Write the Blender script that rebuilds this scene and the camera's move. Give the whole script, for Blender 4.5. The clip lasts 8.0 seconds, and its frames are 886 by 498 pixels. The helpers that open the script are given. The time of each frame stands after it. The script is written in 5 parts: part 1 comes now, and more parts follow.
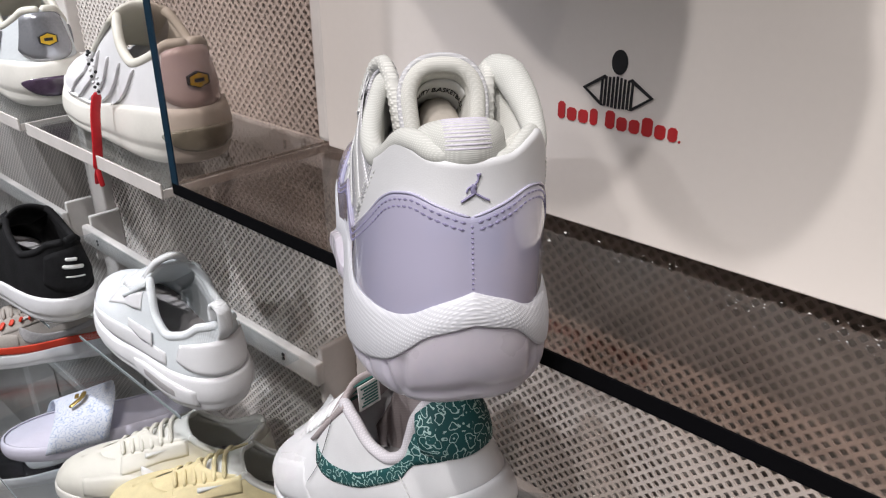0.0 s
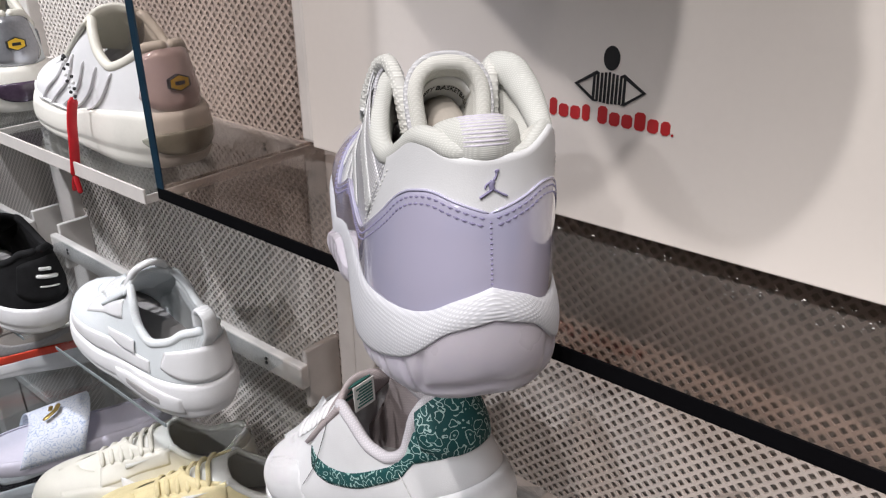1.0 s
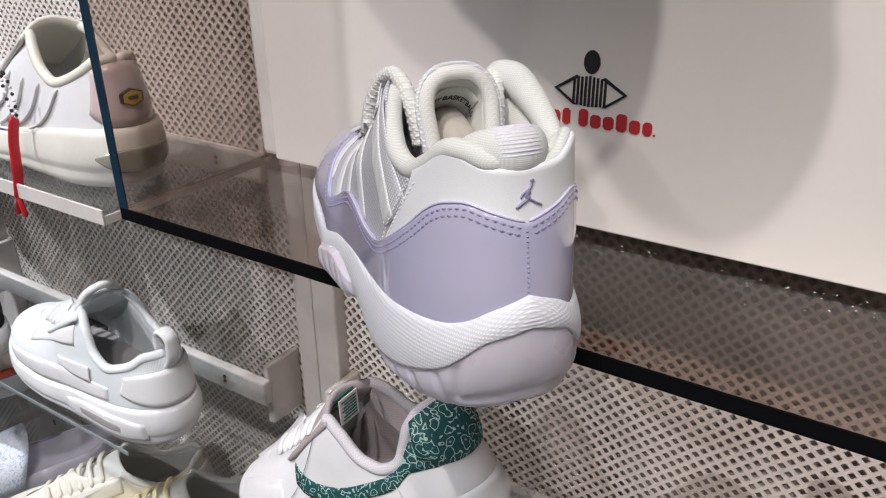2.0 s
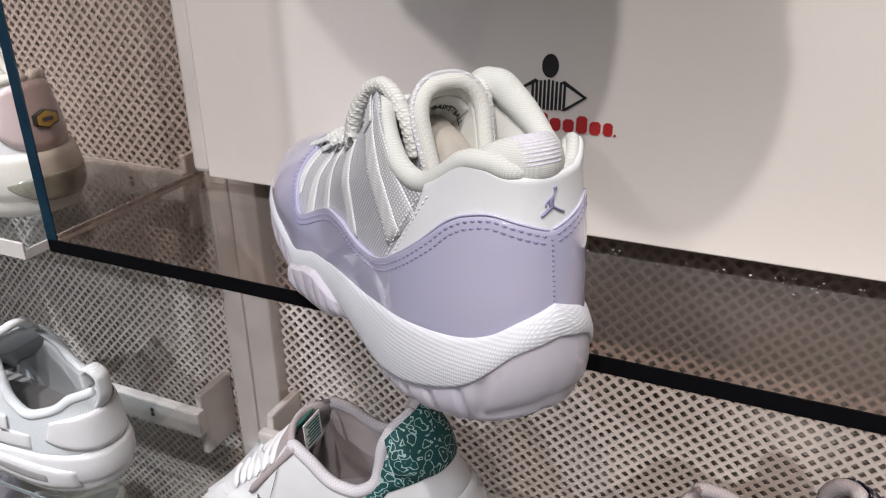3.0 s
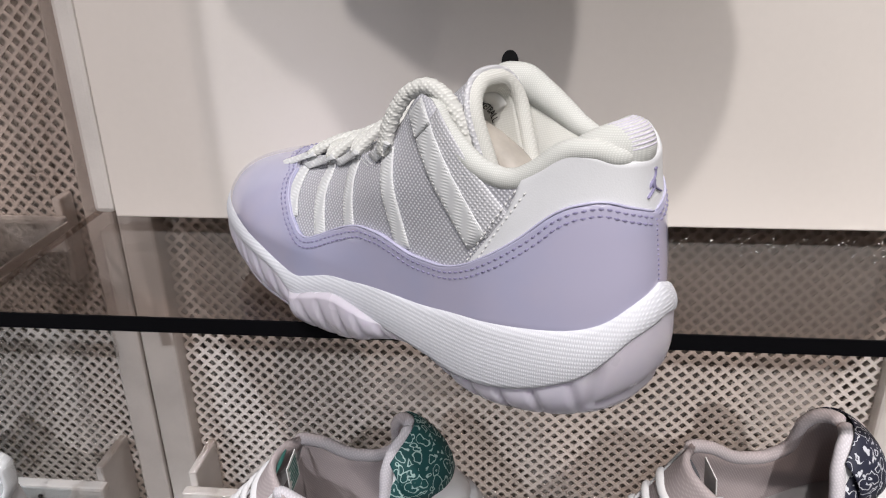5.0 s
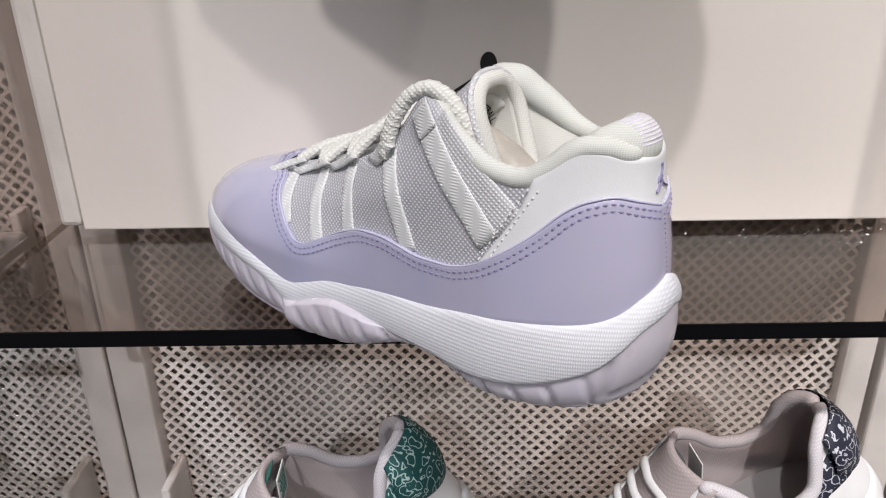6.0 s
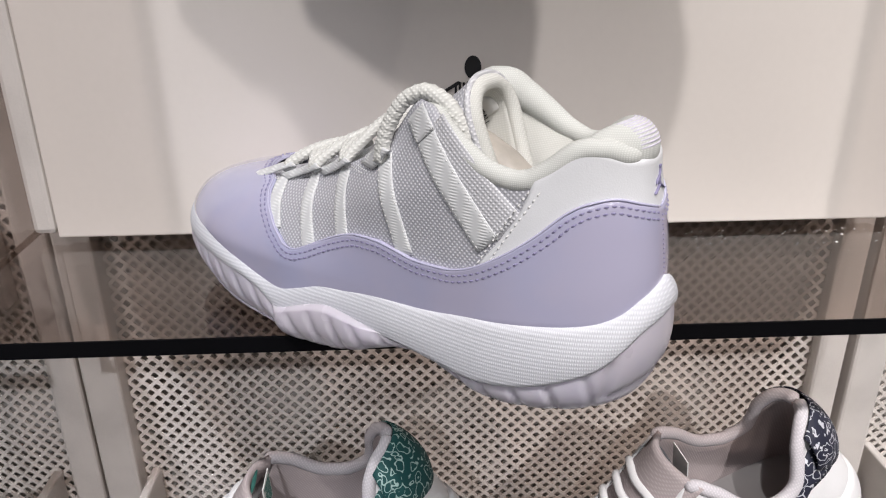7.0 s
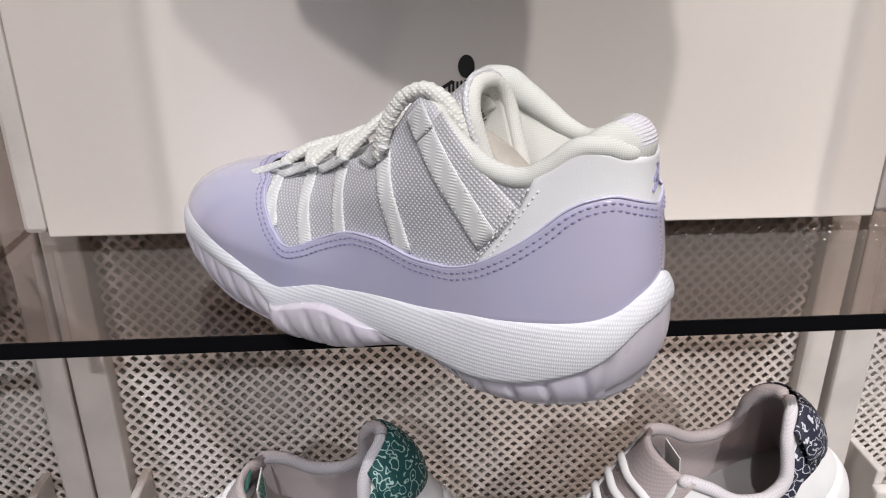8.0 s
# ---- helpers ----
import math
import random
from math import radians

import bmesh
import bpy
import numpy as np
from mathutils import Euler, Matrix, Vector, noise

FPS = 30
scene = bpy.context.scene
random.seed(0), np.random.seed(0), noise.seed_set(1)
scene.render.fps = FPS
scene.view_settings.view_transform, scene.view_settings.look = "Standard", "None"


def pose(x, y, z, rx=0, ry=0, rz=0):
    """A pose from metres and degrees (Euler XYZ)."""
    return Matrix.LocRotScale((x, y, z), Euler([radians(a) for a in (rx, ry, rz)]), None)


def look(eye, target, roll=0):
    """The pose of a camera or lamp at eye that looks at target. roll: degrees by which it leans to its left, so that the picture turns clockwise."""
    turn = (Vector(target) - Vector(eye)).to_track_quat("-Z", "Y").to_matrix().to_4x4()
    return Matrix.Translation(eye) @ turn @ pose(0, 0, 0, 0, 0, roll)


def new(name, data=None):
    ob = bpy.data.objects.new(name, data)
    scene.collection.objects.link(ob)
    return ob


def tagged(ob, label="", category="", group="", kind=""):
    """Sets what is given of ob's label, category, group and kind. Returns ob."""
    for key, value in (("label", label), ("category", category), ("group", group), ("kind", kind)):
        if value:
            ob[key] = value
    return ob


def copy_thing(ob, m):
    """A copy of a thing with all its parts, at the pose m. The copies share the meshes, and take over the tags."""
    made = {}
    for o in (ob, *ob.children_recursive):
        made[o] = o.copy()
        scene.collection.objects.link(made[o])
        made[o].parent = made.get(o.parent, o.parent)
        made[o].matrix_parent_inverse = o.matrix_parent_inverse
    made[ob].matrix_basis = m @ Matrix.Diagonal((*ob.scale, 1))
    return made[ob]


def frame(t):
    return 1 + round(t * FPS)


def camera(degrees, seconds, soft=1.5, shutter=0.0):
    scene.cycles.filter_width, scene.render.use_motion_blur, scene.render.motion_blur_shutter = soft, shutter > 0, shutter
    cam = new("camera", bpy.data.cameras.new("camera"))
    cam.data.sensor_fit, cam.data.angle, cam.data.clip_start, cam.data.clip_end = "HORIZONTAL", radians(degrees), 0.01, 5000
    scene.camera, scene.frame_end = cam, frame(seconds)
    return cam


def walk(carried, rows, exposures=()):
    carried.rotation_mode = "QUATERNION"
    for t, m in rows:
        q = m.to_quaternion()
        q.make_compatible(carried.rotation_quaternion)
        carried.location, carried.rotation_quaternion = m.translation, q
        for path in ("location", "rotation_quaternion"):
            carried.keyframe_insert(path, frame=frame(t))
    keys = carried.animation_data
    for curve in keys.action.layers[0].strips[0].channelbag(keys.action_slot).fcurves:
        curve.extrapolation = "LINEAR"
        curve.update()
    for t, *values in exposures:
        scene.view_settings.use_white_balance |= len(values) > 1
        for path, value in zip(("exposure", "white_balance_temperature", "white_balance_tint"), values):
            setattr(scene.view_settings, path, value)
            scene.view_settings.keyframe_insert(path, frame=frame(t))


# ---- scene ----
cam = camera(59.6, 8.0, 1.15)
METRES, EYE, TILT, LEAN, TURN = 0.31, 1.5, 0.0, 0.0, 43.0
ROWS = [
    (0.0, 0.0, 0.0, 0.0, -0.11, -24.87, 0.23),
    (0.5, -0.0237, -0.0079, 0.0008, -1.23, -24.87, 0.32),
    (1.0, -0.0698, -0.0048, -0.0012, -3.21, -24.89, 0.46),
    (2.5, -0.303, 0.0462, 0.0189, -14.61, -24.85, 0.49),
    (3.0, -0.3836, 0.0918, 0.0167, -19.55, -24.72, 0.41),
    (3.5, -0.4823, 0.147, 0.0062, -24.61, -24.52, 0.47),
    (4.0, -0.5864, 0.2156, -0.0002, -29.45, -24.3, 0.63),
    (4.5, -0.6758, 0.2842, -0.0061, -33.78, -24.11, 0.83),
    (5.0, -0.7284, 0.3129, -0.0062, -37.46, -24.01, 1.05),
    (6.5, -0.8394, 0.3975, -0.0047, -44.38, -23.72, 0.77),
    (7.0, -0.8479, 0.4119, -0.0075, -45.59, -23.53, 0.45),
    (7.5, -0.8607, 0.4178, -0.0052, -46.37, -23.43, 0.22),
    (8.0, -0.868, 0.4233, -0.0097, -46.79, -23.48, 0.11),
]
walk(cam, [(t, pose(0, 0, EYE, TILT, LEAN, TURN) @ pose(METRES * x, METRES * y, METRES * z, 90 + pitch, roll, yaw)) for t, x, y, z, yaw, pitch, roll in ROWS])

# ---- world, lamps ----
SHELF_Z, EDGE_Y, PANEL_Y, PERF_Y = 1.2913, 0.2756, 0.411, 0.497
BAY, POST_R, POST_L = 0.665, 0.068, -0.530      # bay pitch, inner faces of the posts beside the middle bay
CEIL, FLOOR = 2.9, 0.0

world = bpy.data.worlds.new("shop_air")
scene.world = world
world.use_nodes = True
world.node_tree.nodes["Background"].inputs[0].default_value = (1.0, 0.97, 0.95, 1)
world.node_tree.nodes["Background"].inputs[1].default_value = 0.09


def lamp(x, y, energy, tx, ty, tz, size, color, spread):
    data = bpy.data.lights.new("ceiling_spot_light", "AREA")
    data.shape, data.size, data.energy, data.color, data.spread = "DISK", size, energy, color, radians(spread)
    ob = new("ceiling_spot_light", data)
    ob.matrix_world = look((x, y, CEIL - 0.16), (tx, ty, tz))
    return ob


WARM, COOL = (0.995, 0.947, 0.938), (0.95, 0.95, 1.0)
SPOTS = [
    (-0.198, -0.534, 4.3, -0.24, 0.35, 1.30, 0.03, WARM, 110),
    (-1.15, -0.50, 4.4, -1.10, 0.4, 1.0, 0.05, COOL, 64),
    (0.149, -0.534, 4.3, 0.05, 0.4, 1.2, 0.03, WARM, 110),
    (0.50, -0.58, 1.3, 0.30, 0.5, 1.00, 0.04, WARM, 45),
    (-1.90, -0.60, 4.8, -1.8, 0.4, 1.1, 0.05, COOL, 84),
    (-0.62, -1.9, 0.50, -0.52, 0.5, 0.86, 0.05, COOL, 24),
    (0.40, -1.9, 0.72, 0.10, 0.5, 0.86, 0.05, WARM, 24),
]
for row in SPOTS:
    lamp(*row)
# fill lights added far behind the camera to raise the ambient level
FILL_PANELS = [(-0.3, -4.8), (-2.6, -4.8), (2.0, -4.8)]
for x, y in FILL_PANELS:
    data = bpy.data.lights.new("added_fill_light", "AREA")
    data.shape, data.size, data.size_y, data.energy, data.color = "RECTANGLE", 1.2, 0.6, 5.0, (1.0, 0.975, 0.98)
    new("added_fill_light", data).matrix_world = pose(x, y, CEIL - 0.03)

# ---- materials ----


def nodes_of(name):
    m = bpy.data.materials.new(name)
    m.use_nodes = True
    return m, m.node_tree.nodes, m.node_tree.links, m.node_tree.nodes["Principled BSDF"]


def mat(name, color, rough=0.5, metal=0.0, vary=0.06, scale=30.0, bump=0.0, bump_scale=400.0, coat=0.0, coat_rough=0.05,
        sub=0.0, spec=0.5, stretch=(1, 1, 1), sheen=0.0, second=None):
    """A surface with a slow stain, a fine grain and a fine relief."""
    m, n, l, b = nodes_of(name)
    co = n.new("ShaderNodeTexCoord")
    mp = n.new("ShaderNodeMapping")
    mp.inputs["Scale"].default_value = stretch
    l.new(co.outputs["Object"], mp.inputs["Vector"])
    big, fine = n.new("ShaderNodeTexNoise"), n.new("ShaderNodeTexNoise")
    big.inputs["Scale"].default_value, fine.inputs["Scale"].default_value = scale, bump_scale
    big.inputs["Detail"].default_value = 4
    for t in (big, fine):
        l.new(mp.outputs[0], t.inputs["Vector"])
    mix = n.new("ShaderNodeMix")
    mix.data_type = "RGBA"
    two = second or [c * (1 - 2.2 * vary) for c in color]
    mix.inputs[6].default_value, mix.inputs[7].default_value = (*color, 1), (*two, 1)
    ramp = n.new("ShaderNodeMapRange")
    ramp.inputs[1].default_value, ramp.inputs[2].default_value = 0.38, 0.68
    add = n.new("ShaderNodeMath")
    add.operation = "MULTIPLY_ADD"
    add.inputs[1].default_value = 0.25
    l.new(fine.outputs[0], add.inputs[0])
    l.new(big.outputs[0], add.inputs[2])
    sub1 = n.new("ShaderNodeMath")
    sub1.operation = "SUBTRACT"
    sub1.inputs[1].default_value = 0.125
    l.new(add.outputs[0], sub1.inputs[0])
    l.new(sub1.outputs[0], ramp.inputs[0])
    l.new(ramp.outputs[0], mix.inputs[0])
    l.new(mix.outputs[2], b.inputs["Base Color"])
    rr = n.new("ShaderNodeMapRange")
    rr.inputs[3].default_value, rr.inputs[4].default_value = max(0.02, rough * 0.85), min(1, rough * 1.2)
    l.new(big.outputs[0], rr.inputs[0])
    l.new(rr.outputs[0], b.inputs["Roughness"])
    b.inputs["Metallic"].default_value = metal
    b.inputs["Specular IOR Level"].default_value = spec
    b.inputs["Coat Weight"].default_value, b.inputs["Coat Roughness"].default_value = coat, coat_rough
    b.inputs["Sheen Weight"].default_value = sheen
    if sub:
        b.inputs["Subsurface Weight"].default_value = sub
        b.inputs["Subsurface Radius"].default_value = (1, 0.9, 1)
        b.inputs["Subsurface Scale"].default_value = 0.006
    if bump:
        bp = n.new("ShaderNodeBump")
        bp.inputs["Strength"].default_value, bp.inputs["Distance"].default_value = bump, 0.001
        l.new(fine.outputs[0], bp.inputs["Height"])
        l.new(bp.outputs[0], b.inputs["Normal"])
    return m


def glass(name, color, rough=0.0):
    """A tinted pane: it lets light straight through and mirrors a little."""
    m, n, l, b = nodes_of(name)
    n.remove(b)
    tr, gl, mx, fr = n.new("ShaderNodeBsdfTransparent"), n.new("ShaderNodeBsdfGlossy"), n.new("ShaderNodeMixShader"), n.new("ShaderNodeLayerWeight")
    tr.inputs[0].default_value = (*color, 1)
    gl.inputs["Roughness"].default_value = rough
    fr.inputs["Blend"].default_value = 0.5
    pw, ad = n.new("ShaderNodeMath"), n.new("ShaderNodeMath")
    pw.operation, ad.operation = "POWER", "MULTIPLY_ADD"
    pw.inputs[1].default_value, ad.inputs[1].default_value, ad.inputs[2].default_value = 4.0, 0.75, 0.035
    l.new(fr.outputs["Facing"], pw.inputs[0])
    l.new(pw.outputs[0], ad.inputs[0])
    l.new(ad.outputs[0], mx.inputs[0])
    l.new(tr.outputs[0], mx.inputs[1])
    l.new(gl.outputs[0], mx.inputs[2])
    l.new(mx.outputs[0], n["Material Output"].inputs[0])
    return m


M = dict(
    white_panel=mat("white_panel", (0.76, 0.71, 0.665), 0.45, vary=0.02, scale=6, bump=0.05, bump_scale=180),
    white_steel=mat("white_steel", (0.68, 0.645, 0.615), 0.42, vary=0.05, scale=25, bump=0.12, bump_scale=900),
    perf=mat("perforated_steel", (0.76, 0.71, 0.67), 0.45, vary=0.06, scale=9, bump=0.1, bump_scale=900),
    backing=mat("backing", (0.46, 0.43, 0.40), 0.8, vary=0.1, scale=8),
    floor=mat("shop_floor", (0.50, 0.48, 0.46), 0.4, vary=0.08, scale=3),
    ceiling=mat("shop_ceiling", (0.62, 0.61, 0.60), 0.8, vary=0.05, scale=3),
    wall=mat("shop_wall", (0.78, 0.77, 0.77), 0.7, vary=0.05, scale=2),
    glass_top=glass("smoked_glass", (0.74, 0.68, 0.645)),
    glass_edge=mat("polished_glass_edge", (0.002, 0.002, 0.003), 0.7, vary=0.1, scale=40, spec=0.1),
    glass_edge_blue=mat("blue_glass_edge", (0.012, 0.035, 0.06), 0.12, vary=0.1, scale=40),
    acrylic=glass("clear_acrylic", (0.94, 0.96, 0.97)),
    acrylic_edge=mat("acrylic_edge", (0.26, 0.30, 0.31), 0.2, vary=0.05),
    lamp_body=mat("lamp_black", (0.02, 0.02, 0.02), 0.5, vary=0.1),
)

# ---- builders ----


def link(name, bm, material, smooth=False):
    me = bpy.data.meshes.new(name)
    bm.to_mesh(me)
    bm.free()
    me.materials.append(material)
    if smooth:
        me.polygons.foreach_set("use_smooth", [True] * len(me.polygons))
    return new(name, me)


def part(name, bm, material, parent, label="", smooth=False):
    ob = link(name, bm, material, smooth)
    ob.parent = parent
    if label:
        ob["label"] = label
    return ob


def box(x0, x1, y0, y1, z0, z1, bevel=0.0, seg=2):
    bm = bmesh.new()
    bmesh.ops.create_cube(bm, size=1)
    for v in bm.verts:
        v.co = Vector(((x0 + x1) / 2 + v.co.x * (x1 - x0), (y0 + y1) / 2 + v.co.y * (y1 - y0), (z0 + z1) / 2 + v.co.z * (z1 - z0)))
    if bevel:
        bmesh.ops.bevel(bm, geom=bm.edges[:], offset=bevel, segments=seg, profile=0.5, affect="EDGES")
    return bm


def empty(name, label, category, group="", at=None):
    ob = new(name)
    ob.empty_display_size = 0.02
    if at is not None:
        ob.matrix_world = at
    return tagged(ob, label, category, group)


def structure(name, bm, material, label):
    return tagged(link(name, bm, material), label, "", "", "structure")


# ---- the shop ----
structure("floor", box(-6, 4, -9, 0.62, -0.1, FLOOR), M["floor"], "smooth grey shop floor")
structure("ceiling", box(-6, 4, -9, 0.62, CEIL, CEIL + 0.1), M["ceiling"], "plain grey shop ceiling with spot lamps")
structure("wall_back", box(-6, 4, 0.54, 0.62, FLOOR, CEIL), M["backing"], "dark backing wall behind the perforated panels")
structure("wall_front", box(-6, 4, -9.1, -9, FLOOR, CEIL), M["wall"], "plain light shop wall")
structure("wall_west", box(-6.1, -6, -9, 0.62, FLOOR, CEIL), M["wall"], "plain light shop wall")
structure("wall_east", box(4, 4.1, -9, 0.62, FLOOR, CEIL), M["wall"], "plain light shop wall")
for row in SPOTS:
    bm = bmesh.new()
    bmesh.ops.create_cone(bm, cap_ends=False, segments=24, radius1=0.055, radius2=0.05, depth=0.14,
                          matrix=Matrix.Translation((row[0], row[1], CEIL - 0.075)))
    tagged(link("spot_lamp", bm, M["lamp_body"], True), "black round ceiling spot lamp", "lamp", "ceiling spot lamps")


# white plates over the added fill lights, out of view
for x, y in FILL_PANELS:
    tagged(link('fill_light_plate', box(x - 0.62, x + 0.62, y - 0.32, y + 0.32, CEIL - 0.025, CEIL - 0.002, 0.004), M['white_steel']), 'flat white plate over an added, unseen fill light', 'lamp', 'ceiling panels')


def perforated(name, x0, x1, z0, z1, pitch, hole, walls=True):
    """A sheet with diamond-set square holes, each with its own rim."""
    h = pitch / 2
    nx, nz = int((x1 - x0) / h), int((z1 - z0) / h)
    verts, faces, seen = [], [], {}

    def corner(i, k):
        if (i, k) not in seen:
            seen[i, k] = len(verts)
            verts.append((x0 + i * h, PERF_Y, z0 + k * h))
        return seen[i, k]
    r, c = hole / 2, hole * 0.06
    ring = [(c, r - c), (r - c, c), (r - c, -c), (c, -r + c), (-c, -r + c), (-r + c, -c), (-r + c, c), (-c, r - c)]
    for i in range(1, nx, 1):
        for k in range(1 + (i % 2 == 0), nz, 2):
            tips = [corner(i, k + 1), corner(i + 1, k), corner(i, k - 1), corner(i - 1, k)]
            b = len(verts)
            cx, cz = x0 + i * h, z0 + k * h
            verts += [(cx + dx, PERF_Y, cz + dz) for dx, dz in ring]
            n, e, s, w = tips
            faces += [(n, b, b + 7), (n, e, b + 1, b), (e, b + 2, b + 1), (e, s, b + 3, b + 2), (s, b + 4, b + 3),
                      (s, w, b + 5, b + 4), (w, b + 6, b + 5), (w, n, b + 7, b + 6)]
            if walls:
                verts += [(cx + dx, PERF_Y + 0.0018, cz + dz) for dx, dz in ring]
                faces += [(b + j, b + (j + 1) % 8, b + 8 + (j + 1) % 8, b + 8 + j) for j in range(8)]
    me = bpy.data.meshes.new(name)
    me.from_pydata(verts, [], faces)
    me.materials.append(M["perf"])
    ob = empty(name, "white perforated steel back panel with square holes", "panel", "perforated wall panels")
    new("perforated_sheet", me).parent = ob
    for za, zb in ((z0 - 0.016, z0 + 0.004), (z1 - 0.008, z1 + 0.012)):
        part("edge_strip", box(x0, x1, PERF_Y - 0.0015, PERF_Y + 0.006, za, zb, 0.001), M["white_steel"], ob, "plain folded panel edge")
    return ob


PITCH = 0.0118
perforated("perforated_panel", POST_L - 0.012, POST_R + 0.012, 0.80, 1.32, PITCH, 0.0077)
perforated("perforated_panel", POST_L - BAY - 0.012, POST_L - 0.055, 0.74, 1.72, PITCH, 0.0077)
perforated("perforated_panel", POST_R + 0.055, POST_R + BAY, 0.85, 1.32, PITCH, 0.0077)
for i in (2, 3, 4, 5):
    perforated("perforated_panel", POST_L - BAY * i - 0.012, POST_L - 0.055 - BAY * (i - 1), 0.5, 1.9, PITCH, 0.0077, False)

post = empty("wall_upright", "pair of white steel uprights between wall panels", "upright", "wall uprights")
for k in (0, 1):
    part("upright_bar", box(-0.0285 + 0.0310 * k, -0.0025 + 0.0357 * k, PERF_Y - 0.012 - 0.005 * k, PERF_Y + 0.04, 0.02, 2.6, 0.003), M["white_steel"], post)
post.matrix_world = pose(POST_L - 0.0335, 0, 0)
for x in (POST_R + 0.0335, POST_L - 0.0335 - BAY, POST_L - 0.0335 - 2 * BAY, POST_L - 0.0335 - 3 * BAY, POST_L - 0.0335 - 4 * BAY):
    copy_thing(post, pose(x, 0, 0))

# the smoked glass case and the white board in it
GX0, GX1, GT = -0.549, 0.086, 0.0085


def pane(name, x0, x1, y0, y1, z0, z1, thick, parent, front):
    """A pane of smoked glass with a dark polished edge that faces the room."""
    p = part(name, box(x0, x1, y0 + 0.0012, y1, z0, z1), M["glass_top"], parent)
    q = part("polished_edge", box(x0 - 0.0004, x1 + 0.0004, y0, y0 + 0.0012, z0 - 0.0004, z1 + 0.0004), front, p, "dark polished glass edge")
    return p


case = empty("glass_case", "smoked brown glass display case with dark polished edges", "display case")
shelf = pane("glass_shelf", GX0, GX1, EDGE_Y, PANEL_Y + 0.03, SHELF_Z - GT, SHELF_Z, GT, case, M["glass_edge"])
for x in (GX0, GX1 - 0.008):
    pane("glass_side", x, x + 0.008, EDGE_Y, PANEL_Y + 0.03, SHELF_Z + 0.0006, 1.74, 0.008, case, M["glass_edge_blue"])

board = empty("white_board", "off-white painted board with a red and black sign", "board")
part("board_face", box(-0.520, 0.056, PANEL_Y, PANEL_Y + 0.018, 1.2965, 1.74, 0.0012), M["white_panel"], board)
for x in (-0.5375, 0.0585):
    part("edge_strip", box(x, x + 0.016, PANEL_Y + 0.002, PANEL_Y + 0.02, 1.298, 1.74, 0.004), M["white_steel"], board, "rounded white edge strip")

# ---- shoe building ----


def curve(knots):
    """A smooth curve through (x, y) knots that never overshoots them."""
    xs, ys = np.array([k[0] for k in knots], float), np.array([k[1] for k in knots], float)
    h, dl = np.diff(xs), np.diff(ys) / np.diff(xs)
    m = np.zeros(len(xs))
    for i in range(1, len(xs) - 1):
        if dl[i - 1] * dl[i] > 0:
            w1, w2 = 2 * h[i] + h[i - 1], h[i] + 2 * h[i - 1]
            m[i] = (w1 + w2) / (w1 / dl[i - 1] + w2 / dl[i])
    m[0], m[-1] = dl[0], dl[-1]

    def f(x):
        x = np.clip(np.asarray(x, float), xs[0], xs[-1])
        i = np.clip(np.searchsorted(xs, x) - 1, 0, len(xs) - 2)
        t = (x - xs[i]) / h[i]
        return ((1 + 2 * t) * (1 - t) ** 2 * ys[i] + t * (1 - t) ** 2 * h[i] * m[i]
                + t * t * (3 - 2 * t) * ys[i + 1] + t * t * (t - 1) * h[i] * m[i + 1])
    return f


def smooth(x, a, b):
    t = np.clip((np.asarray(x, float) - a) / (b - a), 0, 1)
    return t * t * (3 - 2 * t)


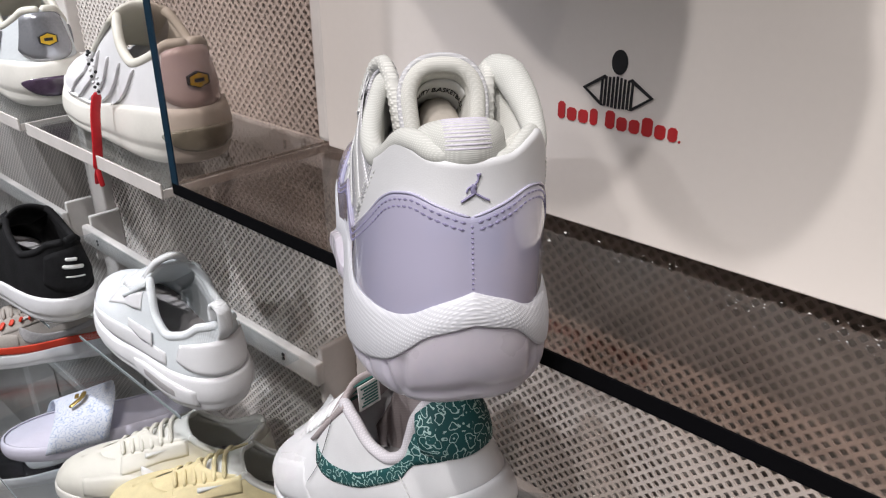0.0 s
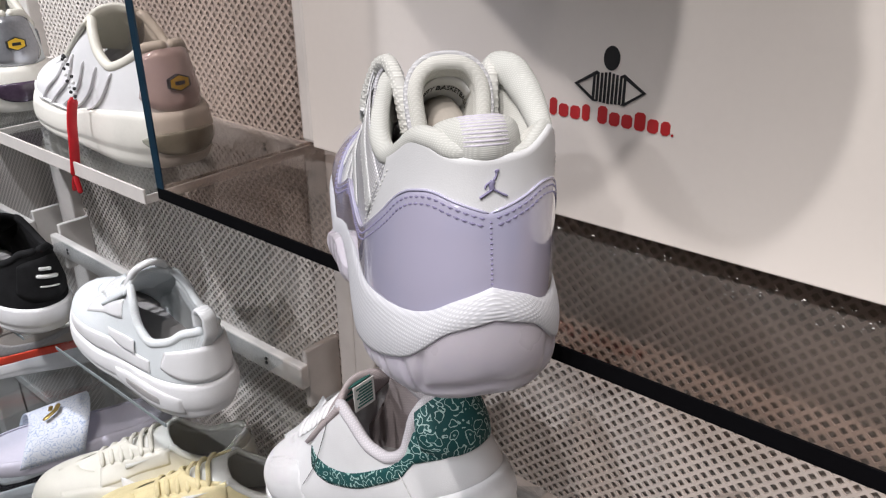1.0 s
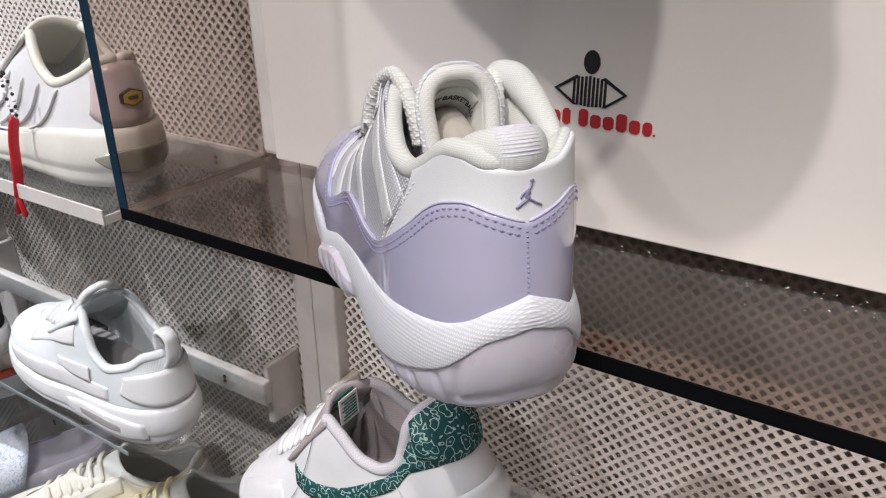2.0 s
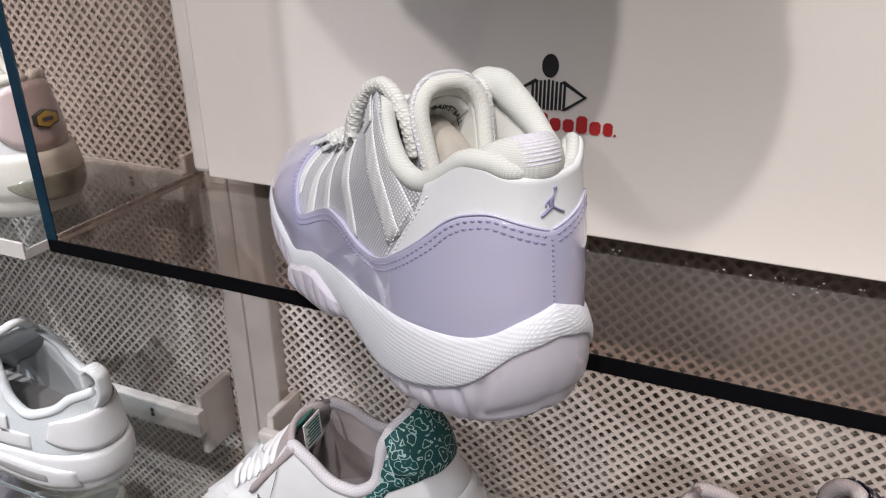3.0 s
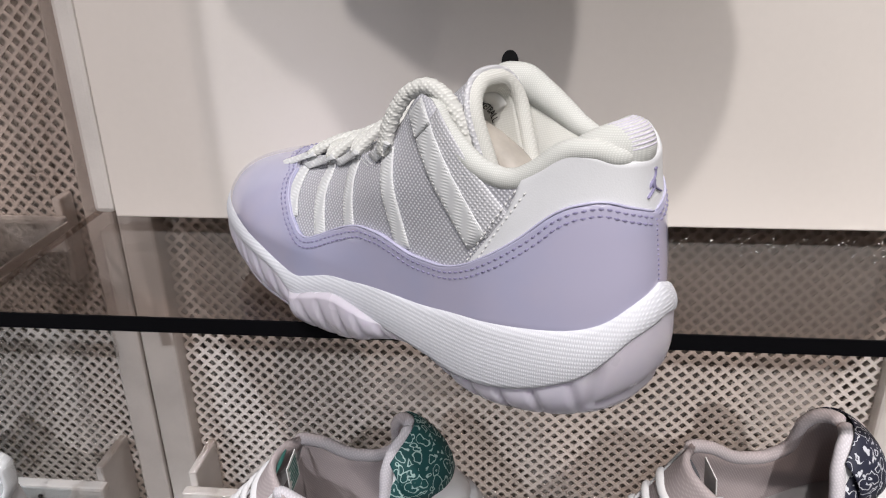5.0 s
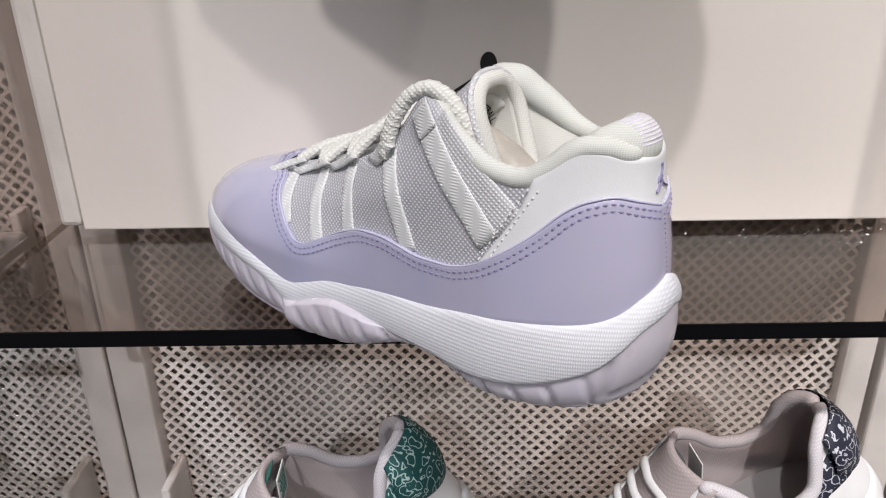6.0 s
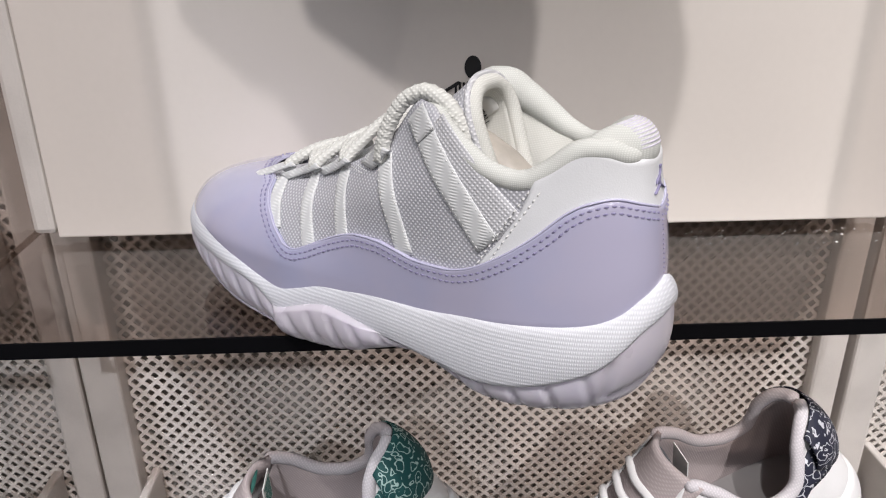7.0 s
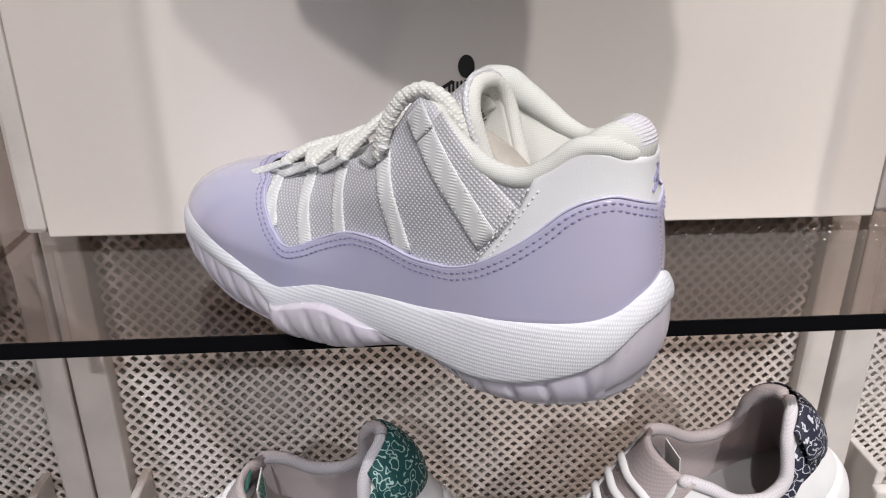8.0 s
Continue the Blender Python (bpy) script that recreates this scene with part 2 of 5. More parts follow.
class Last:
    """The form of a shoe: x from heel to toe, y to its outer side, z up. A place on it is named by s, from the middle of
    the heel (0) round the outer side to the toe (1) or round the inner side (-1), and by its height."""

    def __init__(self, heel, front, width, lean_back=0.28, lean_front=0.45, bend=-0.010, heel_round=0.06, toe_round=0.085, knee=0.045, length=0.285, inner=None, flare=(0.0, 0.0)):
        self.heel, self.front, self.width = curve(heel), curve(front), curve(width)
        self.inner, self.flare = lean_back if inner is None else inner, flare
        self.lb, self.lf, self.bend, self.hr, self.tr, self.knee, self.length = lean_back, lean_front, bend, heel_round, toe_round, knee, length

    def raw(self, s, w):
        s, w = np.broadcast_arrays(np.asarray(s, float), np.asarray(w, float))
        a, b = self.heel(w), self.front(w)
        t = 0.5 - 0.5 * np.cos(np.pi * np.abs(s))
        u = a + (b - a) * t
        eh = (1 - (1 - np.clip((u - a) / self.hr, 0, 1)) ** 2.2) ** (1 / 2.2)
        et = (1 - (1 - np.clip((b - u) / self.tr, 0, 1)) ** 2.2) ** (1 / 2.2)
        up = np.maximum(w - self.knee, 0)
        wide = smooth(u, 0.03, 0.10)
        back = 1 - np.where(s < 0, self.inner - self.flare[1] * wide, self.lb - self.flare[0] * wide) * (up / 0.075) ** 1.3
        fore = np.maximum(1 - self.lf * (up / 0.03) ** 1.5, 0.5)
        k = smooth(u, 0.11, 0.2)
        v = np.sign(s) * self.width(u) * eh * et * (back * (1 - k) + fore * k)
        v = v + self.bend * (np.clip(u, 0, None) / self.length) ** 2
        return np.stack([u, v, w], -1)

    def normal(self, s, w):
        e = 1e-3
        ds = self.raw(np.asarray(s) + e, w) - self.raw(np.asarray(s) - e, w)
        dw = self.raw(s, np.asarray(w) + 5e-4) - self.raw(s, np.asarray(w) - 5e-4)
        n = np.cross(dw, ds)
        n = n / (np.linalg.norm(n, axis=-1, keepdims=True) + 1e-12)
        flip = np.where((n[..., 1] * np.sign(s) < 0) & (np.abs(n[..., 1]) > 0.05), -1.0, 1.0)
        return n * flip[..., None]

    def at(self, s, w, off=0.0):
        return self.raw(s, w) + self.normal(s, w) * np.asarray(off, float)[..., None]

    def s_of(self, u, w):
        a, b = self.heel(w), self.front(w)
        return float(np.arccos(np.clip(1 - 2 * (u - a) / (b - a), -1, 1)) / np.pi)

    def edge(self, knots, heel=None, toe=None):
        """Height over |s| through (u, w) knots."""
        ks = [(0.0, heel)] if heel is not None else []
        for u, w in knots:
            s = self.s_of(u, w)
            if not ks or s > ks[-1][0] + 1e-4:
                ks.append((s, w))
        if toe is not None:
            ks.append((1.0, toe))
        return curve(ks)


def solid(pts, thick, normals=None, loop=False):
    """A sheet through a grid of points, given thickness, with rounded lips."""
    n, m = pts.shape[:2]
    if normals is None:
        da, db = np.gradient(pts, axis=0), np.gradient(pts, axis=1)
        normals = np.cross(da, db)
        normals /= np.linalg.norm(normals, axis=-1, keepdims=True) + 1e-12
    out = pts.copy()
    lip = np.zeros((n, m))
    lip[:, 0] = lip[:, -1] = 0.45
    if not loop:
        lip[0, :] = lip[-1, :] = 0.45
    out = out - normals * (lip * thick)[..., None]
    inn = pts - normals * thick
    bm = bmesh.new()
    A = [[bm.verts.new(p) for p in row] for row in out]
    B = [[bm.verts.new(p) for p in row] for row in inn]
    last = n if loop else n - 1
    for i in range(last):
        k = (i + 1) % n
        for j in range(m - 1):
            bm.faces.new((A[i][j], A[k][j], A[k][j + 1], A[i][j + 1]))
            bm.faces.new((B[i][j], B[i][j + 1], B[k][j + 1], B[k][j]))
        for j in (0, m - 1):
            bm.faces.new((A[i][j], B[i][j], B[k][j], A[k][j]) if j == 0 else (A[i][j], A[k][j], B[k][j], B[i][j]))
    if not loop:
        for i in (0, n - 1):
            for j in range(m - 1):
                bm.faces.new((A[i][j], A[i][j + 1], B[i][j + 1], B[i][j]))
    bmesh.ops.recalc_face_normals(bm, faces=bm.faces[:])
    return bm


def wrap(last, s0, s1, low, high, off, thick, n=90, m=14, side=1):
    """A piece of sheet on the last between two heights; s0 and s1 may change from its lower to its upper edge."""
    b = np.linspace(0, 1, m)
    lo_s = s0[0] + (s0[1] - s0[0]) * b
    hi_s = s1[0] + (s1[1] - s1[0]) * b
    a = np.linspace(0, 1, n)[:, None]
    s = lo_s[None] + (hi_s - lo_s)[None] * a
    w = low(np.abs(s)) + (high(np.abs(s)) - low(np.abs(s))) * b[None]
    o = off(s, b[None] + 0 * s, w) if callable(off) else np.full(s.shape, off)
    s = np.where(np.abs(s) < 1e-4, 1e-4, s) * side
    return solid(last.at(s, w, o), thick, last.normal(s, w))


def ring(last, low, high, off, thick, n=220, m=14):
    """A piece of sheet that goes all round the last."""
    s = np.linspace(-1, 1, n, endpoint=False)[:, None] + 1e-4
    b = np.linspace(0, 1, m)[None]
    w = low(np.abs(s)) + (high(np.abs(s)) - low(np.abs(s))) * b
    s = s + 0 * b
    return solid(last.at(s, w, off(s, b + 0 * s, w)), thick, last.normal(s, w), True)


def tube(points, radius, around=10, braid=0.0, turns=0.0, steps=6, flat=1.0, closed_ends=True):
    """A cord through points."""
    p = np.array(points, float)
    t = np.concatenate([[0], np.cumsum(np.linalg.norm(np.diff(p, axis=0), axis=1))])
    q = np.linspace(0, t[-1], max(4, int(len(p) * steps)))
    fine = np.stack([curve(list(zip(t, p[:, k])))(q) for k in range(3)], -1)
    tan = np.gradient(fine, axis=0)
    tan /= np.linalg.norm(tan, axis=1, keepdims=True) + 1e-12
    ref = np.array([0, 0, 1.0]) if abs(tan[0, 2]) < 0.9 else np.array([1.0, 0, 0])
    bm, rows = bmesh.new(), []
    for i, (c, d) in enumerate(zip(fine, tan)):
        x = np.cross(d, ref)
        x /= np.linalg.norm(x)
        y = np.cross(x, d)
        ref = y
        end = 1 - 0.5 * (i in (0, len(fine) - 1)) * closed_ends
        row = []
        for k in range(around):
            f = 2 * math.pi * k / around
            r = (radius(q[i] / q[-1]) if callable(radius) else radius) * end * (1 + braid * math.sin(3 * f + turns * q[i]) * math.sin(3 * f - turns * q[i]))
            row.append(bm.verts.new(c + r * (math.cos(f) * x + flat * math.sin(f) * y)))
        rows.append(row)
    for a, b in zip(rows, rows[1:]):
        for k in range(around):
            bm.faces.new((a[k], a[(k + 1) % around], b[(k + 1) % around], b[k]))
    bm.faces.new(rows[0][::-1])
    bm.faces.new(rows[-1])
    return bm


def dashes(points, normals, length, gap, half, lift):
    """A row of stitches along a line on a surface."""
    seg = np.linalg.norm(np.diff(points, axis=0), axis=1)
    t = np.concatenate([[0], np.cumsum(seg)])
    bm, at = bmesh.new(), gap
    take = lambda q, arr: np.array([np.interp(q, t, arr[:, k]) for k in range(3)])
    while at + length < t[-1]:
        a, b, c = take(at, points), take(at + length, points), take(at + length / 2, points)
        n = take(at + length / 2, normals)
        x = np.cross(b - a, n)
        x = x / (np.linalg.norm(x) + 1e-12) * half
        lo, hi = -n * half * 0.4, n * lift
        ring_a = [bm.verts.new(q) for q in (a + lo - x * 0.5, a + lo + x * 0.5)]
        mid = [bm.verts.new(q) for q in (c + lo - x, c + hi * 0.7 - x * 0.8, c + hi, c + hi * 0.7 + x * 0.8, c + lo + x)]
        ring_b = [bm.verts.new(q) for q in (b + lo - x * 0.5, b + lo + x * 0.5)]
        for e in (ring_a, ring_b):
            for i in range(4):
                bm.faces.new((e[0] if i < 2 else e[1], mid[i], mid[i + 1]))
            bm.faces.new((e[0], e[1], mid[2]))
        at += length + gap
    bmesh.ops.recalc_face_normals(bm, faces=bm.faces[:])
    return bm


def cap(last, height, off, lift=0.0, n=120):
    """A flat floor inside the last at a height."""
    s = np.linspace(-1, 1, n, endpoint=False) + 1e-4
    p = last.at(s, height(np.abs(s)) if callable(height) else np.full(n, height), np.full(n, off))
    mid = p.mean(axis=0)
    bm = bmesh.new()
    outer = [bm.verts.new(q) for q in p]
    half = len(p) // 2
    for i in range(half - 1):
        a, b, c, d = i, i + 1, n - 2 - i, n - 1 - i
        if b < c:
            bm.faces.new((outer[a], outer[b], outer[c], outer[d]))
    bmesh.ops.recalc_face_normals(bm, faces=bm.faces[:])
    return bm


def weave(name, light, dark, period, rough=0.6, bump=0.5, ratio=1.0, diagonal=False, slow=0.04, gloss=0.0):
    """A woven cloth or webbing: crossing threads at true size."""
    m, n, l, b = nodes_of(name)
    co, mp = n.new("ShaderNodeTexCoord"), n.new("ShaderNodeMapping")
    l.new(co.outputs["Object"], mp.inputs["Vector"])
    if diagonal:
        mp.inputs["Rotation"].default_value = (0, radians(38), 0)
    waves = []
    for axis, per in (("X", period * ratio), ("Z", period)):
        w = n.new("ShaderNodeTexWave")
        w.wave_type, w.bands_direction, w.wave_profile = "BANDS", axis, "SIN"
        w.inputs["Scale"].default_value = 2 * math.pi / per / 20.0
        w.inputs["Distortion"].default_value, w.inputs["Detail Scale"].default_value = 0.25, 8.0
        l.new(mp.outputs[0], w.inputs["Vector"])
        waves.append(w)
    diff = n.new("ShaderNodeMath")
    diff.operation = "MULTIPLY"
    l.new(waves[0].outputs["Fac"], diff.inputs[0])
    l.new(waves[1].outputs["Fac"], diff.inputs[1])
    soft = n.new("ShaderNodeTexNoise")
    soft.inputs["Scale"].default_value = 60
    l.new(co.outputs["Object"], soft.inputs["Vector"])
    add = n.new("ShaderNodeMath")
    add.operation = "MULTIPLY_ADD"
    add.inputs[1].default_value = slow * 8
    l.new(soft.outputs[0], add.inputs[0])
    l.new(diff.outputs[0], add.inputs[2])
    mix = n.new("ShaderNodeMix")
    mix.data_type = "RGBA"
    mix.inputs[6].default_value, mix.inputs[7].default_value = (*dark, 1), (*light, 1)
    l.new(add.outputs[0], mix.inputs[0])
    l.new(mix.outputs[2], b.inputs["Base Color"])
    b.inputs["Roughness"].default_value = rough
    b.inputs["Coat Weight"].default_value = gloss
    bp = n.new("ShaderNodeBump")
    bp.inputs["Strength"].default_value, bp.inputs["Distance"].default_value = bump, period * 0.25
    l.new(diff.outputs[0], bp.inputs["Height"])
    l.new(bp.outputs[0], b.inputs["Normal"])
    return m


M.update(
    patent=mat("lavender_patent_leather", (0.495, 0.475, 0.625), 0.16, vary=0.04, scale=20, bump=0.06, bump_scale=60, coat=1.0, coat_rough=0.03, second=(0.450, 0.455, 0.635)),
    patent_edge=mat("lavender_patent_hem", (0.53, 0.52, 0.69), 0.25, vary=0.03, scale=30, coat=0.7),
    lav_thread=mat("lavender_thread", (0.28, 0.26, 0.42), 0.7, vary=0.1, scale=200),
    rib_thread=mat("pale_lavender_rib", (0.66, 0.63, 0.73), 0.7, vary=0.06, scale=200),
    white_leather=mat("white_leather", (0.755, 0.765, 0.785), 0.40, vary=0.02, scale=40, bump=0.10, bump_scale=1500),
    white_thread=mat("white_thread", (0.72, 0.72, 0.71), 0.75, vary=0.08, scale=200),
    collar_cloth=weave("pale_collar_cloth", (0.70, 0.71, 0.68), (0.55, 0.56, 0.53), 0.0008, 0.8, 0.35),
    lining=weave("pale_lining_cloth", (0.74, 0.74, 0.70), (0.60, 0.60, 0.56), 0.0008, 0.85, 0.30),
    ballistic=weave("silver_woven_nylon", (0.70, 0.70, 0.73), (0.36, 0.36, 0.40), 0.0017, 0.42, 0.6, 1.0, True, 0.03, 0.15),
    ballistic_pale=weave("pale_woven_nylon", (0.80, 0.80, 0.82), (0.52, 0.52, 0.55), 0.0017, 0.42, 0.6, 1.0, True, 0.03, 0.15),
    webbing=weave("white_webbing", (0.77, 0.78, 0.78), (0.60, 0.61, 0.62), 0.0013, 0.6, 0.5, 6.0),
    cord=weave("white_lace_cord", (0.80, 0.80, 0.76), (0.60, 0.60, 0.57), 0.0018, 0.7, 0.6, 1.0, True),
    foam=weave("textured_white_midsole", (0.77, 0.78, 0.82), (0.60, 0.61, 0.66), 0.0018, 0.55, 0.40, 0.5),
    outsole=mat("milky_lavender_rubber", (0.575, 0.54, 0.60), 0.28, vary=0.03, scale=30, sub=0.7, second=(0.54, 0.52, 0.60)),
    insole=mat("grey_insole", (0.42, 0.41, 0.40), 0.85, vary=0.08, scale=60, bump=0.2),
    stuffing=mat("beige_shoe_form", (0.46, 0.42, 0.37), 0.5, vary=0.08, scale=80, bump=0.15),
    label_white=mat("label_white", (0.70, 0.70, 0.68), 0.7, vary=0.04),
    label_dark=mat("label_dark", (0.09, 0.09, 0.10), 0.7, vary=0.05),
    ink=mat("black_ink", (0.012, 0.012, 0.014), 0.6, vary=0.1),
    red=mat("red_sign_film", (0.45, 0.022, 0.025), 0.4, vary=0.05),
)

M["patent"].node_tree.nodes["Principled BSDF"].inputs["Coat IOR"].default_value = 1.75

# ---- the lavender sneaker ----
HEEL = [(0, 0.002), (0.02, -0.002), (0.045, -0.0045), (0.06, -0.0045), (0.09, -0.0015), (0.115, 0.003), (0.15, 0.006)]
FRONT = [(0, 0.280), (0.02, 0.288), (0.035, 0.291), (0.048, 0.289), (0.058, 0.281), (0.066, 0.267), (0.072, 0.250), (0.078, 0.228),
         (0.086, 0.200), (0.096, 0.170), (0.108, 0.146), (0.12, 0.132), (0.135, 0.122), (0.15, 0.112)]
WIDTH = [(-0.01, 0.036), (0.03, 0.039), (0.06, 0.0412), (0.10, 0.0408), (0.14, 0.042), (0.18, 0.0455), (0.21, 0.0455), (0.25, 0.043), (0.29, 0.04)]
lst = Last(HEEL, FRONT, WIDTH, 0.20, 0.34, inner=-0.04, flare=(0.11, 0.14))
MID_TOP = lst.edge([(-0.001, 0.0635), (0.005, 0.0575), (0.013, 0.0545), (0.035, 0.0520), (0.061, 0.0495), (0.089, 0.0455), (0.12, 0.0440),
                    (0.136, 0.0418), (0.152, 0.040), (0.167, 0.0355), (0.179, 0.0325), (0.193, 0.0345), (0.215, 0.041), (0.245, 0.0475), (0.268, 0.050)], 0.0700, 0.051)
MID_LOW = lst.edge([(-0.001, 0.050), (0.004, 0.0415), (0.011, 0.0330), (0.022, 0.0265), (0.035, 0.0215), (0.047, 0.0190), (0.06, 0.0180), (0.083, 0.0212), (0.117, 0.023),
                    (0.147, 0.0268), (0.165, 0.0224), (0.18, 0.0172), (0.196, 0.0262), (0.213, 0.031), (0.241, 0.034), (0.265, 0.034)], 0.056, 0.034)
SOLE_LOW = lst.edge([(-0.003, 0.015), (0.008, 0.0110), (0.033, 0.0082), (0.046, 0.0078), (0.06, 0.009), (0.075, 0.0145), (0.092, 0.0185), (0.1145, 0.0139),
                     (0.131, 0.0078), (0.148, 0.0045), (0.170, 0.0040), (0.19, 0.0062), (0.22, 0.0095), (0.25, 0.015), (0.268, 0.020)], 0.015, 0.022)
LAV_TOP = lst.edge([(0.0037, 0.1030), (0.011, 0.1057), (0.019, 0.1038), (0.027, 0.0987), (0.038, 0.0877), (0.05, 0.0782), (0.062, 0.071),
                    (0.0756, 0.0670), (0.09, 0.0666), (0.105, 0.0692), (0.1165, 0.0711), (0.129, 0.0705), (0.145, 0.0645), (0.163, 0.0560), (0.1715, 0.0535),
                    (0.181, 0.0580), (0.190, 0.0650), (0.198, 0.0720), (0.204, 0.0780)], 0.0990, 0.0815)
COLLAR = lst.edge([(0.008, 0.1230), (0.0155, 0.1258), (0.021, 0.1260), (0.026, 0.1240), (0.031, 0.1195), (0.038, 0.1145), (0.0448, 0.1118), (0.057, 0.1140), (0.07, 0.1207),
                   (0.083, 0.1285), (0.0935, 0.1350), (0.102, 0.1355), (0.108, 0.128), (0.1150, 0.114), (0.130, 0.1020), (0.155, 0.0925), (0.185, 0.0845), (0.204, 0.0800)], 0.1225, 0.0800)
sS = lst.s_of
SHOE_AT = pose(-0.1798, 0.2084, SHELF_Z - 0.0036, 0, 0, 143)
hero = empty("sneaker", "low white and lavender patent sneaker overhanging a glass shelf", "shoe")

arc_s = np.linspace(0, 1, 400)
arc_p = lst.raw(arc_s + 1e-4, np.full(400, 0.03))
arc_l = curve(list(zip(arc_s[::20], np.concatenate([[0], np.cumsum(np.linalg.norm(np.diff(arc_p, axis=0), axis=1))])[::20])))


def midsole_off(s, b, w):
    u = 0.5 - 0.5 * np.cos(np.pi * np.abs(s))
    flare = 0.0075 - 0.0030 * smooth(u, 0.25, 0.5)
    return flare * (1 - 0.55 * b ** 1.5) + 0.0012 * np.sin(np.pi * b) - 0.0010 * (b > 0.93)


def outsole_off(s, b, w):
    u = lst.raw(s, w)[..., 0]
    pod = 0.0045 * smooth(u, 0.10, 0.13) * (1 - smooth(u, 0.176, 0.186))
    heel = 0.0022 * (1 - smooth(u, 0.0, 0.08))
    a = arc_l(np.abs(s)) + 0.008 * (1 - b)
    groove = np.exp(-(((a / 0.0145) % 1.0 - 0.5) / 0.10) ** 2) * np.sin(np.pi * np.clip(b * 1.08, 0, 1)) ** 0.5
    groove = groove * smooth(u, 0.003, 0.016)
    pod_in = np.exp(-(((arc_l(np.abs(s)) - 0.026) / 0.0022) ** 2)) * smooth(b, 0.12, 0.3) * (1 - smooth(b, 0.75, 0.95)) * (s < 0.2)
    rim = np.exp(-(((b - 0.24) / 0.06) ** 2)) * (1 - smooth(arc_l(np.abs(s)), 0.022, 0.028))
    return 0.0042 + pod + heel + 0.0022 * np.sin(np.pi * b ** 0.7) - 0.0050 * (1 - b) ** 2.2 - 0.0020 * groove - 0.0016 * np.maximum(pod_in, rim)


part("outsole", ring(lst, SOLE_LOW, lambda s: MID_LOW(s) + 0.003, outsole_off, 0.006, 420, 20), M["outsole"], hero, "translucent milky lavender rubber outsole", True)
part("outsole_bottom", cap(lst, lambda s: SOLE_LOW(s) + 0.0015, 0.002), M["outsole"], hero, "", True)
part("midsole", ring(lst, MID_LOW, MID_TOP, midsole_off, 0.006, 300, 18), M["foam"], hero, "white textured foam midsole", True)
part("mudguard", ring(lst, lambda s: MID_TOP(s) - 0.004, LAV_TOP, lambda s, b, w: 0.0030 + 0 * s, 0.0022, 320, 26), M["patent"], hero, "glossy lavender patent leather mudguard", True)
# the throat under the laces and the mesh quarters on both sides
for side in (1, -1):
    part("throat", wrap(lst, (0.62, 0.62), (0.999, 0.999), lambda s: LAV_TOP(s) - 0.004, lambda s: 0.108 + 0 * s, -0.004, 0.003, 40, 20, side), M["ballistic_pale"], hero, "", True)
HX0, HX1 = sS(0.064, 0.066), sS(0.0400, 0.112)
part("heel_overlay", wrap(lst, (-HX0, -HX1), (HX0, HX1), lambda s: LAV_TOP(s) - 0.004,
                          lambda s: COLLAR(s) - 0.0025 * (1 - smooth(s, sS(0.012, 0.12), sS(0.026, 0.12))), 0.0022, 0.0022, 130, 16),
     M["white_leather"], hero, "white grained leather heel overlay", True)
for side in (1, -1):
    part("quarter", wrap(lst, (sS(0.03, 0.09), sS(0.03, 0.1)), (sS(0.204, 0.0800),) * 2, lambda s: LAV_TOP(s) - 0.006, COLLAR, 0.0008, 0.0025, 110, 18, side),
         M["ballistic"], hero, "silver grey woven nylon side panel", True)
    part("lining", wrap(lst, (0.0, 0.0), (sS(0.105, 0.12),) * 2, lambda s: 0.028 + 0 * s, lambda s: COLLAR(s) - 0.001, -0.0042, 0.002, 80, 16, side), M["lining"], hero, "", True)
    # padded inner faces of the collar
    part("collar_pad", wrap(lst, (sS(0.030, 0.09), sS(0.030, 0.105)), (sS(0.103, 0.110), sS(0.101, 0.128)), lambda s: COLLAR(s) - 0.042, lambda s: COLLAR(s) - 0.001,
                            lambda s, b, w, k=0.0075 if side > 0 else 0.0095: -0.0034 - k * np.sin(np.pi * b ** 0.8) * smooth(lst.raw(s, w)[..., 0], 0.028, 0.062), 0.003, 60, 18, side), M["lining"], hero, "padded pale inner collar", True)
    # padded collar roll from the heel to the top eyelet
    ss = np.linspace(0.012, sS(0.102, 0.1355), 30)
    roll = lst.at(ss * side, COLLAR(ss) - 0.0015 - (0 if side > 0 else 0.0025) * (1 - smooth(ss, 0.14, 0.27)) - (0.0035 if side > 0 else 0) * np.linspace(0, 1, 30) ** 2, -0.0018 - 0.0035 * np.linspace(0, 1, 30) ** 2 - 0.0045 * (1 - smooth(ss, 0.03, 0.10)))
    roll[-1] += (0.004, 0, -0.009)
    part("collar", tube(roll, lambda q, side=side, k=0.0002 if side > 0 else 0.0036: (0.0036 if side > 0 else 0.0028) + (0.0012 if side > 0 else 0.0020) * smooth(q, 0.0 if side > 0 else 0.2, 0.12 if side > 0 else 0.5) + k * smooth(q, 0.45, 0.9), 14, steps=4), M["collar_cloth"], hero, "padded pale collar roll", True)


